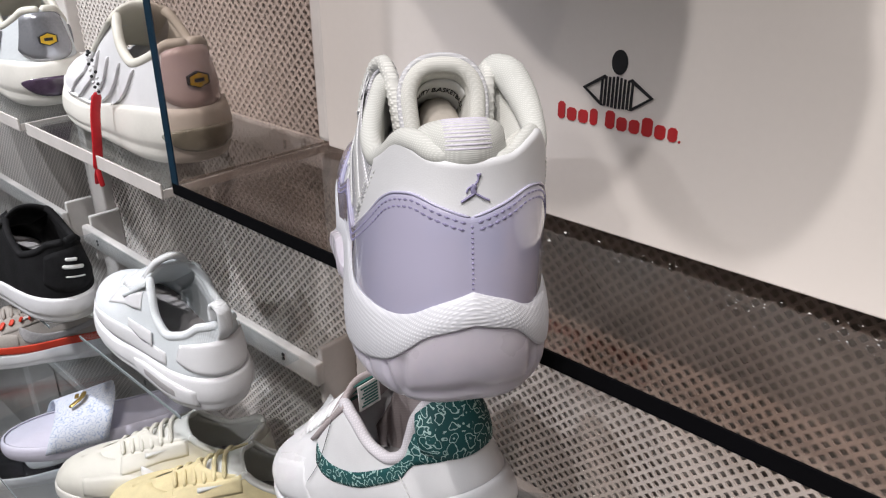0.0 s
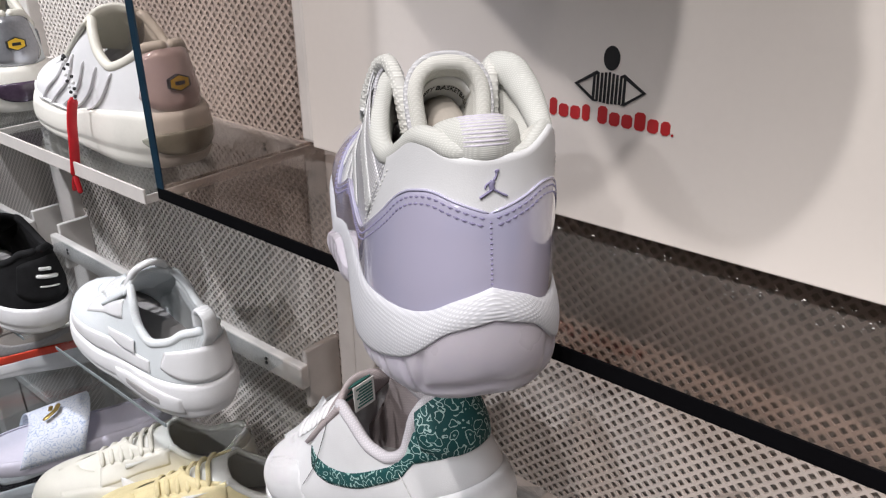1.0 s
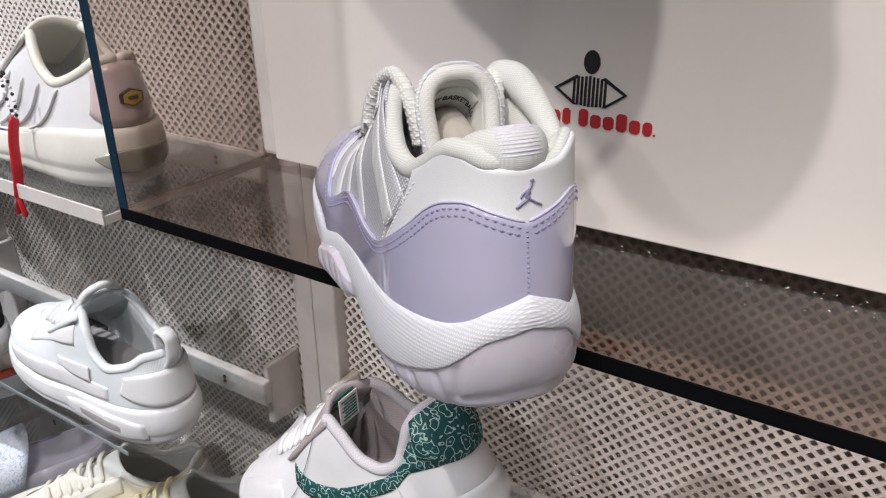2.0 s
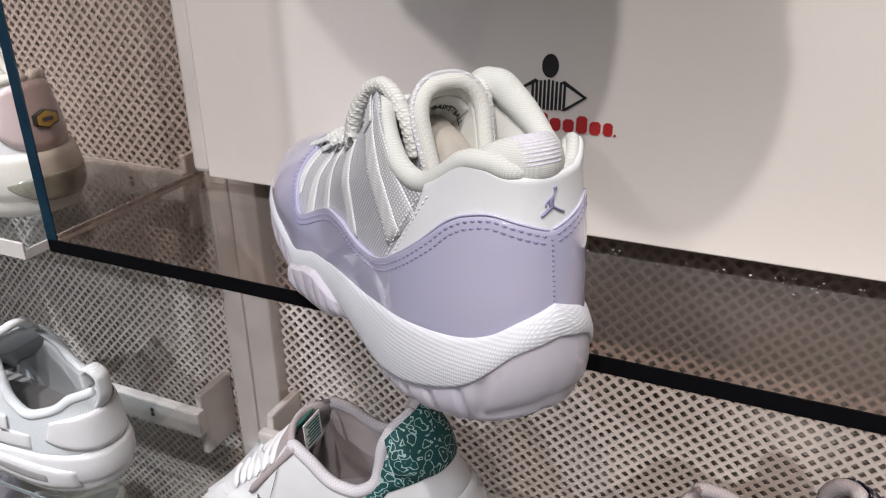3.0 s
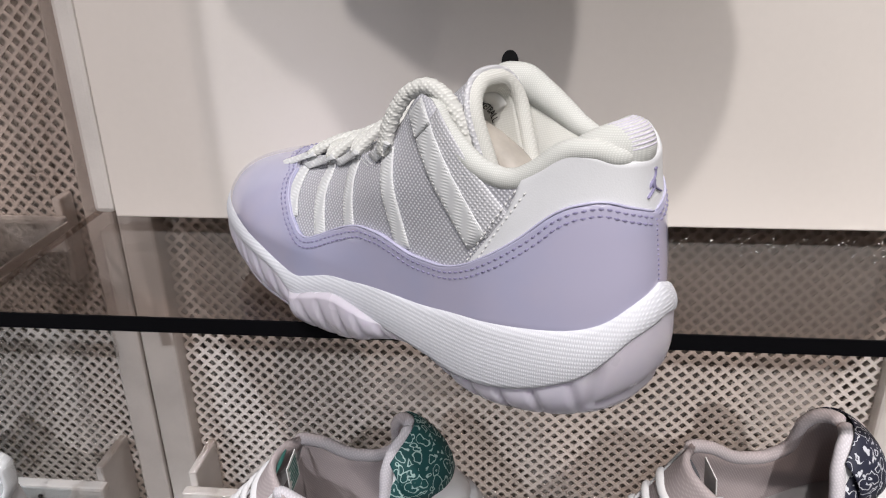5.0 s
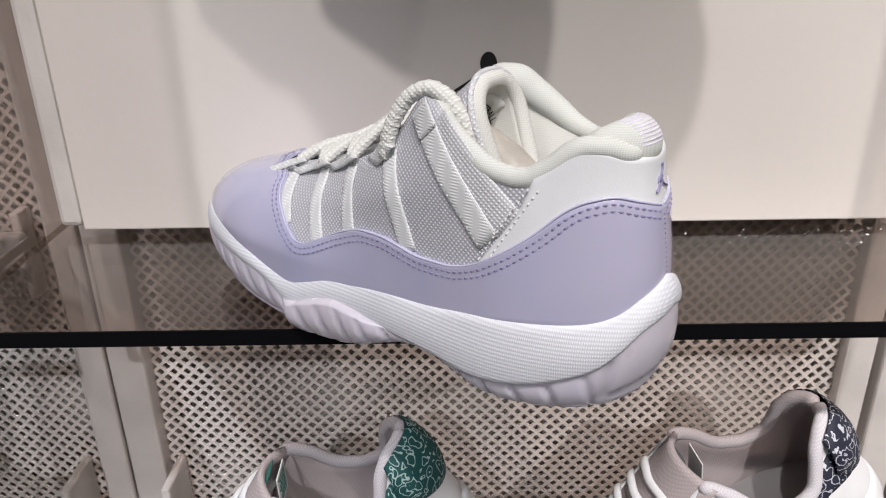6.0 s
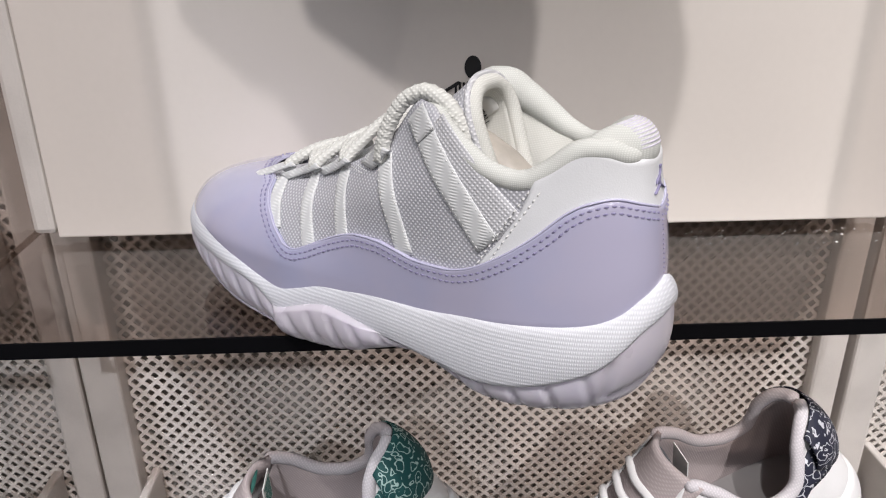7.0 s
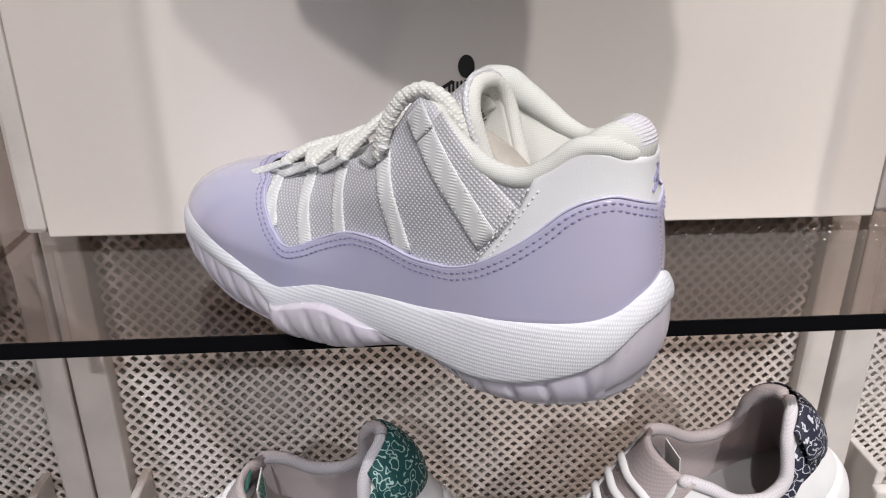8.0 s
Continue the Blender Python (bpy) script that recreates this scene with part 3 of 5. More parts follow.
def strap(u0, w0, u1, w1, half, side, off=0.0018, n=16, thick=0.0008, stitched=True, name="strap", cloth=None, label="white ribbed webbing lace strap"):
    """A webbing strap between two places on the side, with two rows of stitches."""
    t = np.linspace(0, 1, n)
    d = np.array([u1 - u0, w1 - w0])
    d = d / np.linalg.norm(d)
    cross = np.array([-d[1], d[0]]) * half
    s, w = np.zeros((n, 7)), np.zeros((n, 7))
    for j, k in enumerate((-1, -0.94, -0.5, 0, 0.5, 0.94, 1)):
        for i, q in enumerate(t):
            uu, ww = u0 + (u1 - u0) * q + cross[0] * k, w0 + (w1 - w0) * q + cross[1] * k
            s[i, j], w[i, j] = lst.s_of(uu, ww) * side, ww
    ob = part(name, solid(lst.at(s, w, np.full(s.shape, off)), thick, lst.normal(s, w)), cloth or M["webbing"], hero, label, True)
    for j in (0, 6) if stitched else ():
        e = lst.at(0.82 * s[:, j] + 0.18 * s[:, 3], 0.82 * w[:, j] + 0.18 * w[:, 3], np.full(n, off))
        part("stitching", dashes(e, lst.normal(s[:, j], w[:, j]), 0.0016, 0.0011, 0.00028, 0.0003), M["white_thread"], ob)
    return ob


STRAPS = [(0.0985, 0.1290, 0.0560, 0.0815, 0.0060), (0.1165, 0.1085, 0.0990, 0.0665, 0.0046), (0.1456, 0.0955, 0.1385, 0.0655, 0.0042),
          (0.1719, 0.0870, 0.1600, 0.0560, 0.0042), (0.1985, 0.0805, 0.1850, 0.0590, 0.0040)]
LOOPS = [(0.1985, 0.0815, 0.0042), (0.1719, 0.0875, 0.0042), (0.1456, 0.0965, 0.0042), (0.1165, 0.1090, 0.0050)]


def lace_loop(u, w, half, side):
    """A flat webbing loop that stands off the edge of the throat, sewn down with two rows."""
    q, k = np.linspace(0, 1, 12)[:, None], np.linspace(-half, half, 5)[None]
    ww = w - 0.0085 + 0.0105 * np.sin(np.pi / 2 * np.minimum(q / 0.8, 1)) - 0.003 * np.maximum(q - 0.8, 0) / 0.2 + 0 * k
    off = 0.0024 + 0.0034 * np.sin(np.pi * q ** 1.3) + 0 * k
    ss = np.array([[lst.s_of(u + dk, w) * side for dk in k[0]]] * 12)
    ob = part("lace_loop", solid(lst.at(ss, ww, off), 0.0008, lst.normal(ss, ww)), M["webbing"], hero, "flat ribbed webbing lace loop", True)
    for row in (1, 2):
        e = lst.at(ss[0], np.full(5, w - 0.0085 - 0.0016 * row), np.full(5, 0.0022))
        part("stitching", dashes(e, lst.normal(ss[0], np.full(5, w - 0.009)), 0.0013, 0.0006, 0.00028, 0.0003), M["white_thread"], ob)
    return ob


for side in (1, -1):
    strap(0.0885, 0.1270, 0.0470, 0.0900, 0.0075, side, 0.0014, 16, 0.0006, False, "collar_band", M["ballistic_pale"], "pale woven nylon band under the collar")
    for row in STRAPS:
        strap(*row, side)
    for u, w, h in LOOPS:
        lace_loop(u, w, h, side)
    # the ankle strap's end, folded to a loop at the top
    strap(0.0995, 0.1305, 0.0910, 0.1215, 0.0062, side, 0.0026, 8, 0.0006, True, "strap_end", None, "folded webbing end of the ankle strap")

# hems and stitching
for side in (1, -1):
    ss = np.linspace(0.004, 0.985, 260)
    seam = lst.at(ss * side, LAV_TOP(ss), np.full(260, 0.0031))
    face = lst.normal(ss * side, LAV_TOP(ss))
    run = np.gradient(seam, axis=0)
    inward = np.cross(face, run / (np.linalg.norm(run, axis=1, keepdims=True) + 1e-12))
    inward *= -np.sign(inward[60:160, 2].sum())
    for drop in (0.0030, 0.0058):
        part("stitching", dashes(seam + inward * drop, face, 0.0027, 0.0006, 0.00050, 0.00040), M["lav_thread"], hero, "lavender seam stitching")
    w = LAV_TOP(ss) - 0.0004
    part("hem", tube(lst.at(ss[::4] * side, w[::4], np.full(65, 0.0026)), 0.0006, 6, steps=2), M["patent_edge"], hero, "pale lavender patent hem", True)
    w = np.linspace(0.069, 0.1085, 20)
    for du in (0.0, 0.0042):
        s = np.array([lst.s_of(0.0400 + du * -1 + (0.064 - 0.040) * (0.108 - q) / 0.042, q) for q in w]) * side
        part("stitching", dashes(lst.at(s, w, np.full(20, 0.0024)), lst.normal(s, w), 0.0020, 0.0012, 0.0004, 0.0004), M["white_thread"], hero, "white seam stitching")
w = np.linspace(0.067, 0.0965, 20)
z0 = np.full(20, 1e-4)
part("heel_seam", dashes(lst.at(z0, w, np.full(20, 0.0031)), np.tile((-1.0, 0, 0.1), (20, 1)), 0.0014, 0.0007, 0.0006, 0.0004), M["lav_thread"], hero, "lavender zigzag heel seam")

# padded heel tab with its ribbed lavender patch
b = np.linspace(0, 1, 15)[None]
a = np.linspace(-1, 1, 31)[:, None]
ang = np.radians(-84 + 266 * b)
puff = np.sqrt(np.clip(1 - np.abs(a) ** 3.2, 0.0, 1)) * 0.55 + 0.45
cu, cw = 0.0115 + 0.011 * a ** 2, 0.1232 - 0.003 * a ** 2
pts = np.stack([cu - 0.0106 * puff * np.cos(ang), 0.0180 * a + 0 * b, cw + 0.0115 * puff * np.sin(ang) - 0.0008], -1)
tab = part("heel_tab", solid(pts, -0.002), M["collar_cloth"], hero, "padded pale heel tab", True)
for k in range(11):
    y = np.linspace(-0.0095, 0.0095, 9)
    q = math.radians(14 + 8.2 * k)
    full = np.sqrt(1 - np.abs(y / 0.0172) ** 3.2) * 0.55 + 0.45
    row = np.stack([0.0115 + 0.011 * (y / 0.0172) ** 2 - 0.0103 * full * math.cos(q), y, 0.1224 - 0.003 * (y / 0.0172) ** 2 + 0.0112 * full * math.sin(q)], -1)
    part("rib", tube(row, 0.00052, 8, steps=2), M["rib_thread"], tab, "pale lavender woven rib", True)

# a small embroidered emblem: plain strokes
for pts_e, r in (([(0.0040, 0.1045), (0.0018, 0.1058), (-0.0010, 0.1077)], 0.0007), ([(-0.0064, 0.1045), (-0.0036, 0.1060), (-0.0012, 0.1077)], 0.0007),
                 ([(-0.0010, 0.1074), (-0.0006, 0.1092), (-0.0012, 0.1110)], 0.0011), ([(-0.0012, 0.1110), (-0.0022, 0.1128), (-0.0024, 0.1146)], 0.0005),
                 ([(-0.0006, 0.1108), (0.0012, 0.1094), (0.0017, 0.1080)], 0.0005), ([(-0.0026, 0.1143), (-0.0024, 0.1152)], 0.0009)):
    e = []
    for y, w1 in pts_e:
        s1 = y / float(lst.raw(np.array(0.01), np.array(w1))[1]) * 0.01
        e.append(lst.at(np.array(s1 if abs(s1) > 1e-4 else 1e-4), np.array(w1), np.array(0.0026)))
    part("emblem", tube(e, r, 8, steps=6, flat=0.6), M["lav_thread"], hero, "small embroidered lavender emblem", True)

# insole, beige form inside, tongue with label
part("insole", cap(lst, 0.030, -0.003), M["insole"], hero, "", True)
b = np.linspace(0, 1, 24)[None]
a = np.linspace(-1, 1, 25)[:, None]
TC, TR = -0.0035, 0.0208
T_MID, T_HIGH = curve([(0, 0.150), (0.5, 0.118), (1, 0.0860)]), curve([(0, 0.086), (0.5, 0.1155), (1, 0.1440)])


def on_tongue(phi, b, inward=0.0):
    """A place on the tongue, a half tube that leans back: phi across it, b along it."""
    r = (TR - inward) * (0.85 + 0.15 * b)
    leg = np.maximum(np.abs(phi) - 1.55, 0)
    phi = np.clip(phi, -1.55, 1.55)
    drop = r * (1 - np.abs(np.cos(phi)) ** 0.8 + 1.15 * leg) * (0.25 + 0.80 * b)
    return np.stack([T_MID(b) - 0.35 * drop * b - 0.55 * inward + 0 * phi, TC * b + r * np.sign(np.sin(phi)) * np.abs(np.sin(phi)) ** 0.85 * (1 - 0.10 * leg), T_HIGH(b) - 0.85 * inward - drop], -1)


phi = np.linspace(-1, 1, 49)[:, None] * 3.0 + 0 * b
pts = on_tongue(phi, b + 0 * phi)
part("tongue", solid(on_tongue(phi, b + 0 * phi, 0.0012), 0.0072), M["lining"], hero, "padded tongue with pale lining", True)
part("tongue_cover", solid(pts, 0.0012), M["ballistic"], hero, "silver woven tongue cover", True)
top = on_tongue(np.linspace(-2.97, 2.97, 25), np.full(25, 0.990), 0.0046)
part("tongue_rim", tube(top, 0.0040, 12, steps=4), M["lining"], hero, "", True)
bm = bmesh.new()
bmesh.ops.create_icosphere(bm, subdivisions=3, radius=1.0)
for v in bm.verts:
    v.co = Vector((0.076 + 0.040 * v.co.x + 0.014 * v.co.z, -0.004 + 0.0135 * math.copysign(abs(v.co.y) ** 0.7, v.co.y), 0.084 + 0.035 * v.co.z + 0.012 * v.co.x))
edge_t = on_tongue(np.linspace(-2.98, 2.98, 31), np.full(31, 1.0), 0.0006)
part("tongue_edge", tube(edge_t, 0.0015, 8, steps=3), M["ballistic_pale"], hero, "woven binding round the tongue", True)
part("shoe_form", bm, M["stuffing"], hero, "beige shoe form inside", True)

# laces: crossing rows, and the two ends tucked over the collar
LACE_ROWS = [(u, w) for u, w, h in LOOPS]
crest_w = np.linspace(0.055, 0.140, 120)
crest_u = lst.front(crest_w)


def crest(u):
    """The height of the instep at a place along the shoe."""
    return np.minimum(np.interp(-u, -crest_u, crest_w), 0.1160)


for i, (u, w) in enumerate(LACE_ROWS):
    for side in (1, -1):
        if i == 3:
            continue
        nxt = LACE_ROWS[i + 1]
        pa = lst.at(np.array(lst.s_of(u, w) * side), np.array(w), np.array(0.0040))
        pb = lst.at(np.array(-lst.s_of(*nxt) * side), np.array(nxt[1]), np.array(0.0040))
        for dx in (-0.0024, 0.0024):
            way = []
            for q in np.linspace(0, 1, 9):
                c = pa + (pb - pa) * q + (dx * math.sin(math.pi * q), 0, 0)
                lift = max(float(crest(c[0])) + 0.0030 + 0.0012 * side - c[2], 0.002)
                way.append(c + (0, 0, lift * math.sin(math.pi * q) ** 0.75))
            part("lace", tube(way, 0.0027, 10, 0.14, 1100, 8), M["cord"], hero, "white braided round lace", True)
NEAR_END = [(0.1190, 0.0305, 0.105), (0.1175, 0.0295, 0.116), (0.1130, 0.0265, 0.1280), (0.1070, 0.0238, 0.1355), (0.0995, 0.0214, 0.1382), (0.0910, 0.0195, 0.1345),
            (0.0835, 0.0178, 0.1240), (0.0790, 0.0160, 0.108)]
FAR_END = [(0.1060, -0.0300, 0.114), (0.1030, -0.0292, 0.1270), (0.0970, -0.0280, 0.1345), (0.0900, -0.0268, 0.1310), (0.0845, -0.0255, 0.1210), (0.0800, -0.0240, 0.106)]
for way in (NEAR_END, FAR_END):
    part("lace", tube(way, 0.0037, 12, 0.13, 900, 10), M["cord"], hero, "white braided lace tucked over the collar", True)

# two lines of lettering on the tongue's lining
def lettering(text, size, material, parent, m):
    cu = bpy.data.curves.new("lettering", "FONT")
    cu.body, cu.size, cu.align_x, cu.extrude = text, size, "CENTER", 0.0001
    ob = new("lettering", cu)
    ob.data.materials.append(material)
    me = bpy.data.meshes.new_from_object(ob.evaluated_get(bpy.context.evaluated_depsgraph_get()))
    bpy.data.objects.remove(ob)
    ob = new("lettering", me)
    ob.parent = parent
    ob.matrix_basis = m
    return ob


for text, b1 in (("QUALITY BASKETBALL", 0.80), ("PRODUCT INSPIRED", 0.62)):
    ob = lettering(text, 0.0050, M["ink"], hero, Matrix.Identity(4))
    for v in ob.data.vertices:
        x, y = v.co.x, v.co.y
        v.co = on_tongue(np.array(-x / 0.0165), np.array(b1 + y / 0.075), 0.0092 + v.co.z)
ph, bb = np.linspace(-1.25, 1.25, 21)[:, None] + np.zeros((1, 8)), np.linspace(0.55, 0.93, 8)[None] + np.zeros((21, 1))
part("tongue_label", solid(on_tongue(ph, bb, 0.0088), -0.0003), M["label_white"], hero, "pale printed label inside the tongue", True)

hero.matrix_world = SHOE_AT

# ---- the sign on the board: plain shapes in its colours ----
sign = empty("wall_sign", "red and black printed sign of plain shapes on white board", "sign")


def plate(points, y, thick=0.0006):
    """A flat printed shape on the board."""
    bm = bmesh.new()
    f = bm.faces.new([bm.verts.new((x, y, z)) for x, z in points])
    r = bmesh.ops.extrude_face_region(bm, geom=[f])
    for v in r["geom"]:
        if isinstance(v, bmesh.types.BMVert):
            v.co.y -= thick
    bmesh.ops.recalc_face_normals(bm, faces=bm.faces[:])
    return bm


SY = PANEL_Y - 0.0001
x = -0.2805
for wide, tall in ((0.0054, 0.0112), (0.0070, 0.0084), (0.0070, 0.0084), (0.0054, 0.0104), (0, 0), (0.0064, 0.0112), (0.0070, 0.0084), (0.0070, 0.0084), (0.0070, 0.0112), (0.0070, 0.0084), (0.0060, 0.0084)):
    if not wide:
        x += 0.0042
        continue
    r = 0.0016
    z = 1.3660
    pts = [(x + r, z), (x + wide - r, z), (x + wide, z + r), (x + wide, z + tall - r), (x + wide - r, z + tall), (x + r, z + tall), (x, z + tall - r), (x, z + r)]
    part("bar", plate(pts, SY), M["red"], sign, "red printed bar")
    x += wide + 0.0016
part("dot", plate([(x + 0.0008 * math.cos(k), 1.3668 + 0.0008 * math.sin(k)) for k in np.linspace(0, 5.5, 8)], SY), M["red"], sign)
CX, CZ = -0.2385, 1.4070
part("oval", plate([(CX + 0.0054 * math.cos(k), CZ + 0.0074 * math.sin(k)) for k in np.linspace(0, 2 * math.pi, 20, endpoint=False)], SY), M["ink"], sign, "black printed oval")
for i in range(9):
    xa = -0.2385 - 0.0118 + 0.0026 * i
    k = abs(i - 4) / 4
    part("stripe", plate([(xa, 1.3790 + 0.001 * k), (xa + 0.0017, 1.3790 + 0.001 * k), (xa + 0.0016, 1.3985 - 0.002 * k), (xa + 0.0002, 1.3985 - 0.002 * k)], SY), M["ink"], sign, "black printed stripe")

for k in (-1, 1):
    for za, zb, xa, xb in ((1.3985, 1.3890, 0.0095, 0.0245), (1.3890, 1.3795, 0.0245, 0.0110)):
        part("chevron", plate([(CX + k * xa, za), (CX + k * xb, zb), (CX + k * (xb - 0.0030), zb), (CX + k * (xa - 0.0024), za - 0.0012 * (za > 1.39))], SY - 0.0003), M["ink"], sign, "black printed chevron")

# ---- rails, brackets, trays and clear stands ----


def rail(x0, x1, z=1.020, y=0.445):
    ob = empty("display_rail", "white steel rail on end brackets before the perforated panel", "rail", "display rails")
    part("rail_bar", box(x0, x1, y - 0.010, y + 0.002, z - 0.030, z, 0.003), M["white_steel"], ob)
    for xb in (x0 + 0.004, x1 - 0.012):
        part("bracket", box(xb, xb + 0.008, y + 0.002, PERF_Y - 0.0005, z - 0.062, z + 0.014, 0.002), M["white_steel"], ob)
        for dz in (-0.05, 0.004):
            bm = bmesh.new()
            bmesh.ops.create_cone(bm, cap_ends=True, segments=12, radius1=0.0024, radius2=0.002, depth=0.0016,
                                  matrix=Matrix.Translation((xb + (0.05 if xb < (x0 + x1) / 2 else -0.05), y - 0.0105, z - 0.012 + dz * 0.1)) @ pose(0, 0, 0, 90))
            part("screw", bm, M["lamp_body"], ob)
    return ob


rail(POST_L + 0.003, POST_R - 0.003)
for i in (1, 2, 3):
    rail(POST_L - 0.067 - BAY * i + 0.070, POST_L - 0.070 - BAY * (i - 1))
rail(POST_R + 0.070, POST_R + BAY - 0.003)
for i in (1, 2):
    rail(POST_L - 0.067 - BAY * i + 0.070, POST_L - 0.070 - BAY * (i - 1), 1.2705, 0.475)
    rail(POST_L - 0.067 - BAY * i + 0.070, POST_L - 0.070 - BAY * (i - 1), 0.745, 0.475)


def tray(x0, x1, y0, z):
    ob = empty("shoe_tray", "thin white steel tray with a turned-down front lip", "tray", "shoe trays")
    part("tray_top", box(x0, x1, y0 + 0.002, 0.46, z - 0.004, z, 0.0008), M["acrylic"], ob, "clear tray floor")
    part("front_lip", box(x0, x1, y0, y0 + 0.002, z - 0.012, z + 0.0015, 0.0006), M["white_steel"], ob)
    part("side_lip", box(x1 - 0.002, x1, y0 + 0.0022, 0.46, z - 0.012, z - 0.0042, 0.0005), M["white_steel"], ob)
    return ob


for x in (-0.590, -0.895, -1.235, -1.560):
    tray(x - 0.285, x, 0.285, 1.2757)


def stand(x0, x1, y0, y1, z):
    ob = empty("acrylic_stand", "clear acrylic shoe shelf with polished edges", "stand", "clear shoe stands")
    part("sheet", box(x0, x1, y0 + 0.001, y1, z - 0.004, z), M["acrylic"], ob)
    part("front_edge", box(x0, x1, y0, y0 + 0.001, z - 0.004, z), M["acrylic_edge"], ob)
    return ob


def sloped_stand(m, x, y):
    """A tilted clear sheet under a shoe, with an arm back to the rail."""
    ob = empty("sloped_stand", "tilted clear acrylic shoe stand on the rail", "stand", "clear shoe stands")
    part("sheet", box(-0.004, 0.288, -0.044, 0.044, -0.0030, 0.0012), M["acrylic"], ob)
    arm = part("arm", box(x - 0.020, x + 0.016, y - 0.006, 0.446, 1.0200, 1.0238, 0.001), M["acrylic"], ob)
    arm.matrix_basis = m.inverted()
    ob.matrix_world = m
    return ob


TEAL_AT, NAVY_AT = pose(-0.2465, 0.329, 1.0950, 0, 27, 181), pose(0.0285, 0.340, 1.1100, 0, 29, 186)
sloped_stand(TEAL_AT, -0.378, 0.345)
sloped_stand(NAVY_AT, -0.124, 0.355)
stand(-0.86, -0.63, 0.285, 0.434, 1.0195)
stand(-1.15, -0.91, 0.270, 0.434, 1.0195)
for x in (-1.195, -1.86):
    stand(x, x + 0.596, 0.20, 0.470, 0.7445)
stand(-1.86, -1.264, 0.20, 0.434, 1.0195)

# ---- the other shoes ----


def print_cloth(name, ground, line, scale, width=0.045):
    """Printed cloth: rings and drops in a second colour on a plain ground."""
    m, n, l, b = nodes_of(name)
    co, vo, nz = n.new("ShaderNodeTexCoord"), n.new("ShaderNodeTexVoronoi"), n.new("ShaderNodeTexNoise")
    vo.inputs["Scale"].default_value, nz.inputs["Scale"].default_value = scale, scale * 0.8
    mixv = n.new("ShaderNodeVectorMath")
    mixv.operation = "MULTIPLY_ADD"
    mixv.inputs[1].default_value = (0.012, 0.012, 0.012)
    l.new(co.outputs["Object"], nz.inputs["Vector"])
    l.new(nz.outputs["Color"], mixv.inputs[0])
    l.new(co.outputs["Object"], mixv.inputs[2])
    l.new(mixv.outputs[0], vo.inputs["Vector"])
    sn = n.new("ShaderNodeMath")
    sn.operation = "SINE"
    mu = n.new("ShaderNodeMath")
    mu.operation = "MULTIPLY"
    mu.inputs[1].default_value = 17.0
    l.new(vo.outputs["Distance"], mu.inputs[0])
    l.new(mu.outputs[0], sn.inputs[0])
    mr = n.new("ShaderNodeMapRange")
    mr.inputs[1].default_value, mr.inputs[2].default_value = 0.72, 0.9
    l.new(sn.outputs[0], mr.inputs[0])
    mix = n.new("ShaderNodeMix")
    mix.data_type = "RGBA"
    mix.inputs[6].default_value, mix.inputs[7].default_value = (*ground, 1), (*line, 1)
    l.new(mr.outputs[0], mix.inputs[0])
    l.new(mix.outputs[2], b.inputs["Base Color"])
    b.inputs["Roughness"].default_value = 0.7
    return m


